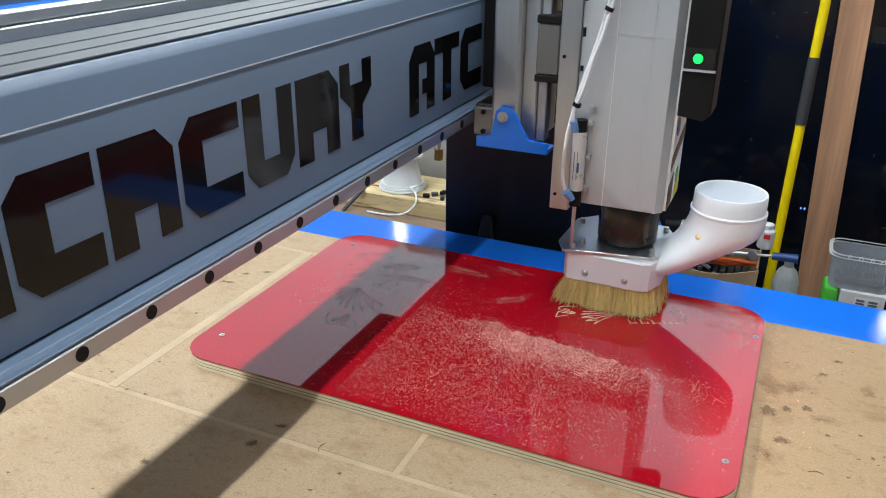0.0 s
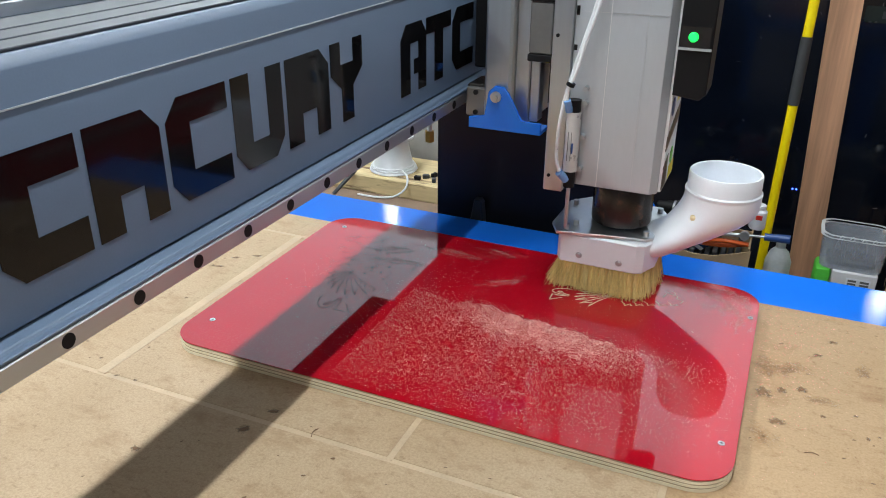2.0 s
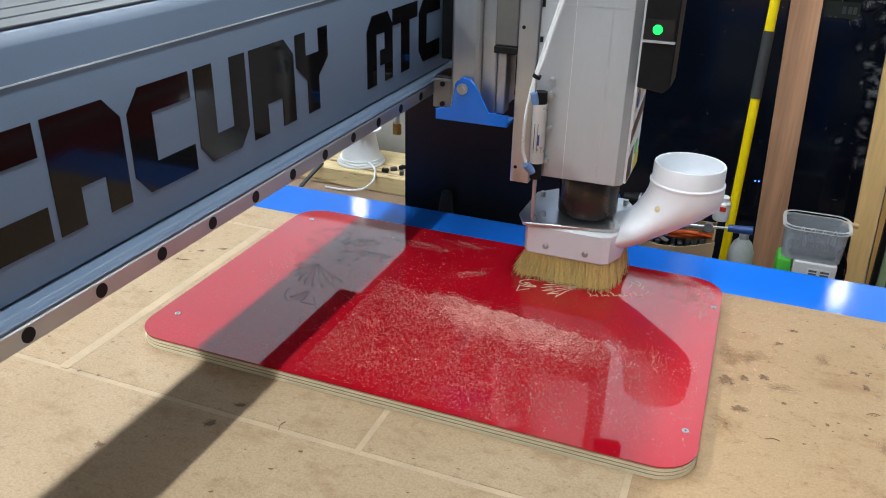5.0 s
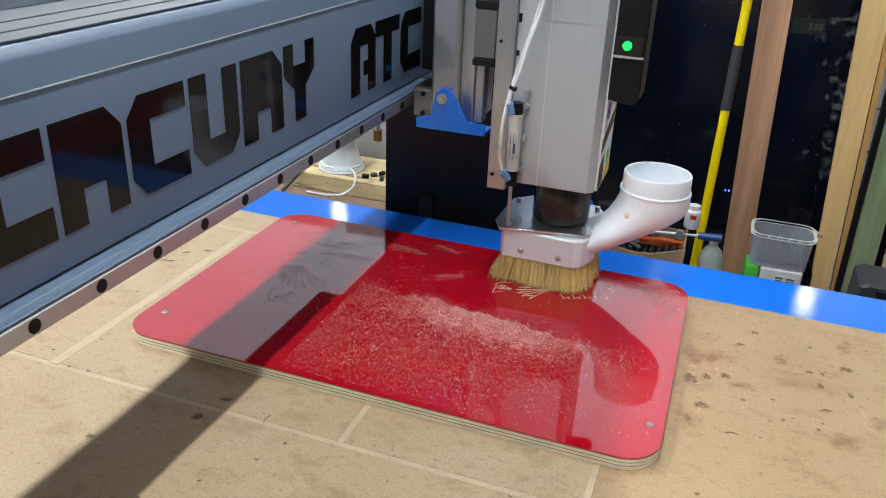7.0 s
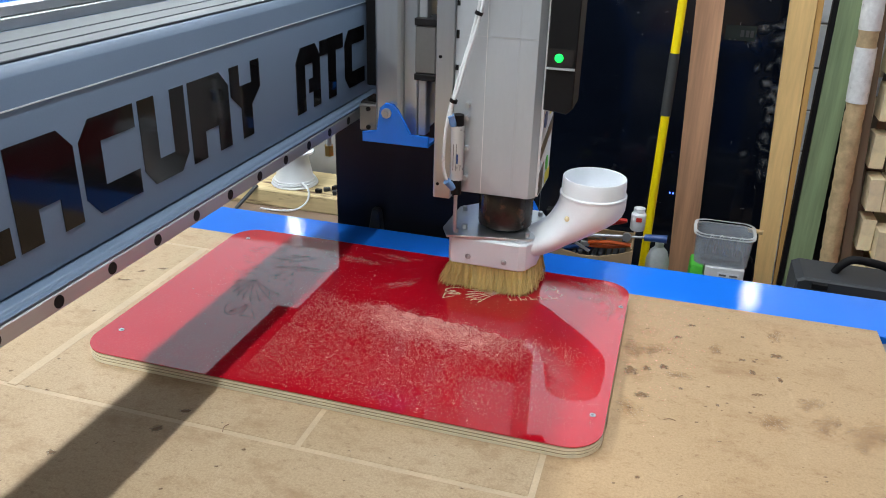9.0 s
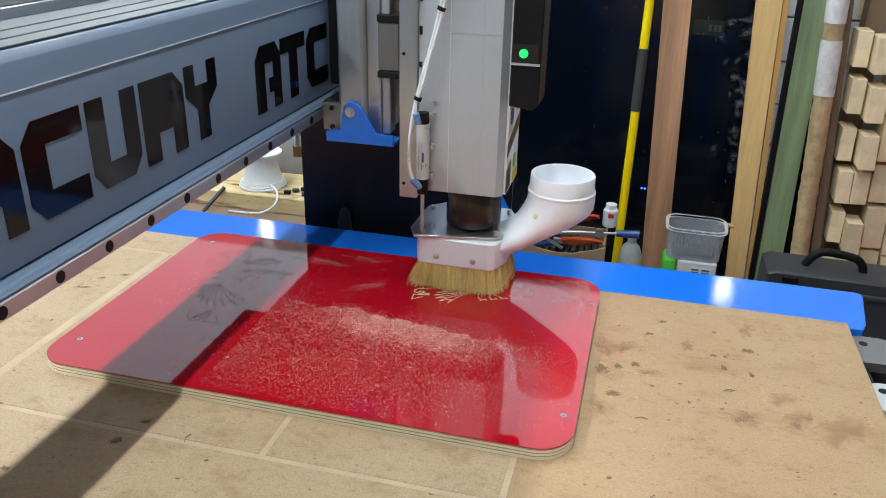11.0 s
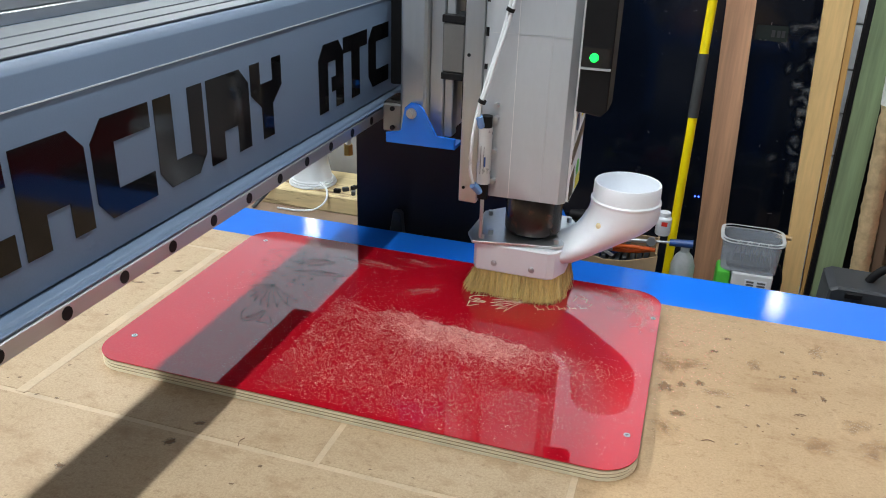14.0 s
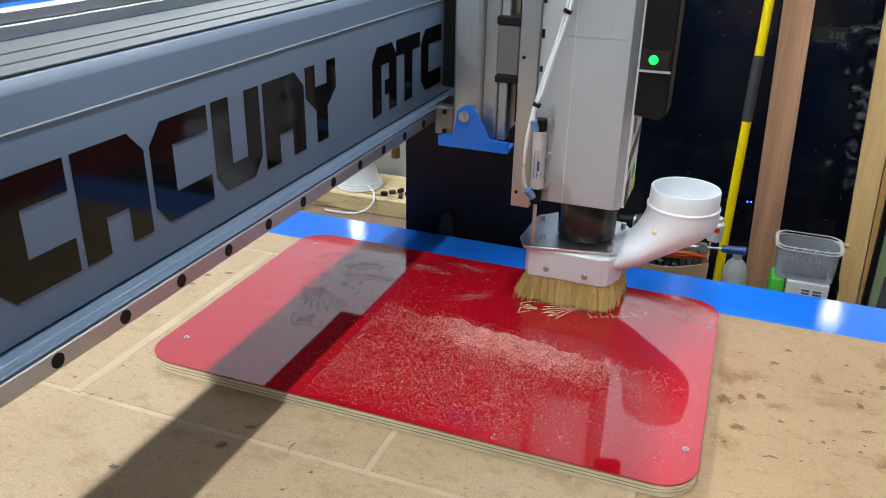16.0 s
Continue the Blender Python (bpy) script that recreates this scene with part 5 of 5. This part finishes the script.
def ornament(at, turn, size, width, z, tall=1.0, curls=6):
    """An abstract engraved flourish: a spiral with a dart, a ribbed fan, jagged feet and short curls."""
    bm = bmesh.new()
    c, s = math.cos(radians(turn)), math.sin(radians(turn))

    def place(pts):
        return [(at[0] + size * (c * a - s * b * tall), at[1] + size * (s * a + c * b * tall)) for a, b in pts]

    def line(pts, w=1.0):
        stroke(place(pts), width * w, bm, z)

    line([(-0.78 + (0.02 + 0.0052 * k) * math.cos(0.42 * k), 0.06 + (0.02 + 0.0046 * k) * math.sin(0.30 * k)) for k in range(30)])
    line([(-0.80, -0.10), (-1.0, -0.16), (-0.93, 0.02), (-0.86, -0.02), (-0.70, -0.06)], 1.3)
    for k in range(9):
        a = radians(232 - 17 * k)
        r = 0.66 - 0.03 * k
        tip = (-0.05 + r * math.cos(a), -0.06 + 0.62 * r * math.sin(a))
        line([(-0.05, -0.06), (-0.05 + 0.5 * r * math.cos(a - 0.10), -0.06 + 0.31 * r * math.sin(a - 0.10)), tip], 0.9)
        b = radians(232 - 17 * (k + 1))
        nr = (0.66 - 0.03 * (k + 1)) * 0.72
        line([tip, (-0.05 + nr * math.cos((a + b) / 2), -0.06 + 0.62 * nr * math.sin((a + b) / 2)), (-0.05 + (r - 0.03) * math.cos(b), -0.06 + 0.62 * (r - 0.03) * math.sin(b))], 1.2)
    for k in range(5):
        x = 0.05 + 0.17 * k
        line([(x, -0.22), (x + 0.04, -0.30), (x + 0.02, -0.36), (x + 0.09, -0.33), (x + 0.13, -0.37), (x + 0.12, -0.29)], 1.0)
    for k in range(7):
        x, y = 0.10 + 0.13 * k, -0.06 + 0.05 * math.sin(2.1 * k)
        line([(x + 0.05 * math.sin(0.9 * j + k), y + 0.05 * j) for j in range(5)], 0.8)
    for k in range(curls):
        x = -0.55 + 0.2 * k
        line([(x, 0.30 + 0.04 * math.sin(k)), (x + 0.06, 0.36), (x + 0.13, 0.33), (x + 0.17, 0.28)], 0.8)
    line([(0.80, 0.12), (0.86, 0.0), (0.95, -0.04), (0.90, -0.14), (0.98, -0.22), (0.90, -0.30)], 1.0)
    bmesh.ops.recalc_face_normals(bm, faces=bm.faces)
    for f in bm.faces:
        if f.normal.z < 0:
            f.normal_flip()
    return bm


part("engraving", ornament((0.540, 0.332), 24, 0.108, 0.0008, PT + 0.00035, 0.95), M["engrave"], panel, "fine engraved ornament, pale in the cut")
# the dark line colour stands in for the shadow on this ornament
part("engraving", ornament((0.100, 0.232), 112, 0.148, 0.00045, PT + 0.00035, 1.0, 0), M["engrave_dark"], panel, "fine engraved ornament, painted dark for the shade over it")

# ---------------------------------------------------------------- sawdust
def sawdust():
    """Fine flakes over the red face: a dense drift along a ridge, thinning towards the near edge."""
    r = random.Random(3)
    verts, faces = [], []

    def ridge(x):
        return 0.262 - 0.20 * x + 0.09 * x * x + 0.016 * noise.noise((x * 14, 0.5, 0)) + 0.010 * noise.noise((x * 60, 2.5, 0)) + 0.006 * noise.noise((x * 160, 4.5, 0))

    def flake(x, y, s, lift=0.0):
        a, n0 = r.uniform(0, 6.28), len(verts)
        z = PT + 0.0003 + lift + r.uniform(0, 0.0004)
        ln, wd = s * 1.25, s * r.uniform(0.2, 0.55)
        dx, dy, ex, ey = ln * math.cos(a), ln * math.sin(a), -wd * math.sin(a), wd * math.cos(a)
        t = r.uniform(-0.3, 0.6) * s
        verts.extend(((x - dx, y - dy, z), (x + ex, y + ey, z + max(t, 0)), (x + dx, y + dy, z + 0.0002), (x - ex, y - ey, z + max(-t, 0))))
        faces.append((n0, n0 + 1, n0 + 2, n0 + 3))

    made = 0
    while made < 68000:
        x, y = r.uniform(PX0 + 0.2, PX1 - 0.012), r.uniform(PY0 + 0.006, 0.30)
        d = ridge(x) - y
        if d < 0:
            p = 0.16 * math.exp(d / 0.008) + 0.02 * math.exp(d / 0.05)
        else:
            p = 0.15 + 0.72 * math.exp(-((d - 0.012) / 0.055) ** 2) * min(1, 1.3 * math.exp(-((x - 0.48) / 0.12) ** 2))
            p *= 0.7 + 0.5 * max(0, 0.5 + noise.noise((x * 40, y * 50, 1.0)))
            p *= min(1, (y - PY0) / 0.07 + 0.12)
        if x < 0.235:
            p *= 0.12
        if x > 0.70:
            p *= 0.5
        fade = min(1, max(0, (x - 0.47) / 0.17)) * min(1, max(0, (0.24 - y) / 0.12))
        p *= 1 - 0.75 * fade
        if r.random() < p:
            flake(x, y, abs(r.gauss(0.0, 0.00054 if 0 < d < 0.07 and 0.36 < x < 0.62 else 0.00038)) + 0.00022)
            made += 1
    for cx, cy, sx, sy, n in ((0.715, 0.385, 0.03, 0.03, 260), (0.25, 0.37, 0.08, 0.03, 160), (0.30, 0.29, 0.07, 0.03, 260), (0.06, 0.22, 0.02, 0.05, 160)):
        for k in range(n):
            x, y = r.gauss(cx, sx), r.gauss(cy, sy)
            if PX0 + 0.02 < x < PX1 - 0.01 and PY0 + 0.01 < y < PY1 - 0.006:
                flake(x, y, abs(r.gauss(0.0006, 0.0003)) + 0.00025)
    for k in range(2600):
        x, y = 0.765 + abs(r.gauss(0, 0.06)), r.gauss(0.30, 0.10)
        if y < 0.43:
            flake(x, y, abs(r.gauss(0.0004, 0.0003)) + 0.0002, -PT)
    me = bpy.data.meshes.new("sawdust")
    me.from_pydata(verts, [], faces)
    me.materials.append(M["flake"])
    return me


dust = tagged(new("sawdust", sawdust()), "fine pink sawdust scattered over the red panel", "sawdust", kind="stuff")

def crumbs():
    """Dark crumbs left round the older engraving."""
    r = random.Random(14)
    verts, faces = [], []
    for k in range(260):
        x, y = r.gauss(0.13, 0.045), r.gauss(0.27, 0.09)
        if not (0.02 < x < 0.24 and 0.05 < y < 0.425):
            continue
        s, a, n0 = abs(r.gauss(0, 0.0009)) + 0.0004, r.uniform(0, 6.28), len(verts)
        for j in range(5):
            u = a + 6.2832 * j / 5
            verts.append((x + s * math.cos(u) * r.uniform(0.6, 1.2), y + s * math.sin(u) * 0.8, PT + 0.0005))
        faces.append(tuple(range(n0, n0 + 5)))
    me = bpy.data.meshes.new("crumbs")
    me.from_pydata(verts, [], faces)
    me.materials.append(M["engrave_dark"])
    return me


tagged(new("dark_crumbs", crumbs()), "dark wood crumbs scattered over the red panel", "crumbs", kind="stuff")

# ---------------------------------------------------------------- stains and splinters on the fibreboard
def disc(which):
    bm = bmesh.new()
    bm.faces.new([bm.verts.new((math.cos(6.2832 * i / 28), math.sin(6.2832 * i / 28), 0)) for i in range(28)])
    return finish(bm, which, M[which])


STAIN = disc("soft_stain")
FILM = disc("dust_film")
r = random.Random(21)
spots = [(0.800, 0.111, 0.027, 0.017, 12), (0.780, 0.173, 0.025, 0.030, 12), (0.803, 0.187, 0.015, 0.017, 12), (0.828, 0.200, 0.017, 0.017, 12), (0.946, 0.261, 0.015, 0.009, 12), (0.964, 0.262, 0.008, 0.008, 12), (0.868, 0.350, 0.017, 0.011, 12), (0.847, 0.302, 0.017, 0.011, 12), (0.950, 0.337, 0.009, 0.009, 12), (0.999, 0.291, 0.025, 0.017, 12), (0.960, 0.228, 0.011, 0.017, 12), (0.808, -0.076, 0.008, 0.008, 12), (0.894, 0.164, 0.008, 0.006, 12), (0.907, 0.119, 0.006, 0.009, 12), (0.951, 0.115, 0.006, 0.006, 12), (0.855, 0.146, 0.009, 0.008, 12), (0.999, 0.219, 0.008, 0.019, 12)]
spots += [(-0.124, 0.221, 0.02, 0.010, 30), (-0.093, 0.243, 0.024, 0.010, 20), (-0.13, 0.18, 0.03, 0.008, 20), (0.187, -0.181, 0.02, 0.018, 50), (0.20, -0.135, 0.02, 0.012, 20), (0.09, -0.265, 0.016, 0.014, 0)]
spots += [(r.uniform(0.77, 1.16), r.uniform(-0.15, 0.42), *(lambda q: (q, q * r.uniform(0.35, 0.8)))(r.uniform(0.002, 0.007)), r.uniform(0, 60)) for k in range(60)]
spots += [(r.uniform(-0.25, 0.7), r.uniform(-0.42, -0.08), *(lambda q: (q, q * r.uniform(0.4, 0.9)))(r.uniform(0.003, 0.009)), r.uniform(0, 60)) for k in range(36)]
spots += [(r.uniform(-0.30, -0.05), r.uniform(0.05, 0.40), *(lambda q: (q, q * r.uniform(0.3, 0.8)))(r.uniform(0.004, 0.014)), r.uniform(0, 60)) for k in range(14)]
for k, (x, y, rx, ry, t) in enumerate(spots):
    o = new("stain", STAIN)
    o.parent = bed
    o.matrix_basis = pose(x, y, 0.0006 + 0.000008 * k, 0, 0, t) @ Matrix.Diagonal((rx * 0.8, ry * 0.8, 1, 1))
    tagged(o, "soaked brown oil stain")
TINT = disc("orange_tint")
for k, (x, y, rx, ry) in enumerate(((0.851, 0.180, 0.030, 0.012), (0.980, 0.097, 0.026, 0.022), (0.811, 0.246, 0.040, 0.020), (0.780, 0.238, 0.026, 0.040), (0.784, 0.073, 0.020, 0.030), (1.035, 0.161, 0.030, 0.018), (1.105, 0.105, 0.055, 0.030), (1.052, 0.116, 0.035, 0.020), (1.001, 0.353, 0.030, 0.016), (0.906, 0.278, 0.024, 0.014))):
    o = new("stain", TINT)
    o.parent = bed
    o.matrix_basis = pose(x, y, 0.0022 + 0.00002 * k, 0, 0, 9 * k) @ Matrix.Diagonal((rx * 1.4, ry * 1.4, 1, 1))
    tagged(o, "faint orange-brown stain")
for k, (x, y, rx, ry, t) in enumerate(((0.17, 0.300, 0.075, 0.020, 10), (0.25, 0.372, 0.085, 0.022, 0), (0.32, 0.405, 0.06, 0.018, -5), (0.14, 0.34, 0.05, 0.03, 30), (0.715, 0.385, 0.06, 0.06, 0), (0.735, 0.35, 0.03, 0.08, 0), (0.69, 0.41, 0.07, 0.03, 0),
                                       (0.46, 0.188, 0.13, 0.022, -6), (0.36, 0.30, 0.06, 0.02, 40))):
    o = new("dust_film", FILM)
    o.parent = dust
    o.matrix_basis = pose(x, y, PT + 0.0002 + 0.00002 * k, 0, 0, t) @ Matrix.Diagonal((rx, ry, 1, 1))
for k, (x, y, t) in enumerate(((0.272, -0.150, 95), (0.843, 0.060, 10), (0.964, 0.165, 20), (0.86, -0.10, 70), (0.45, -0.24, 40), (0.60, -0.20, 60))):
    solo("splinter", hose([(-0.009, 0, 0.001), (0, 0.002, 0.0016), (0.008, -0.001, 0.0009)], 0.0006, 5), M["stain"], "tiny dark wood splinter on the fibreboard", "splinter", at=(x, y, 0), turn=(0, 0, t), group="loose splinters")
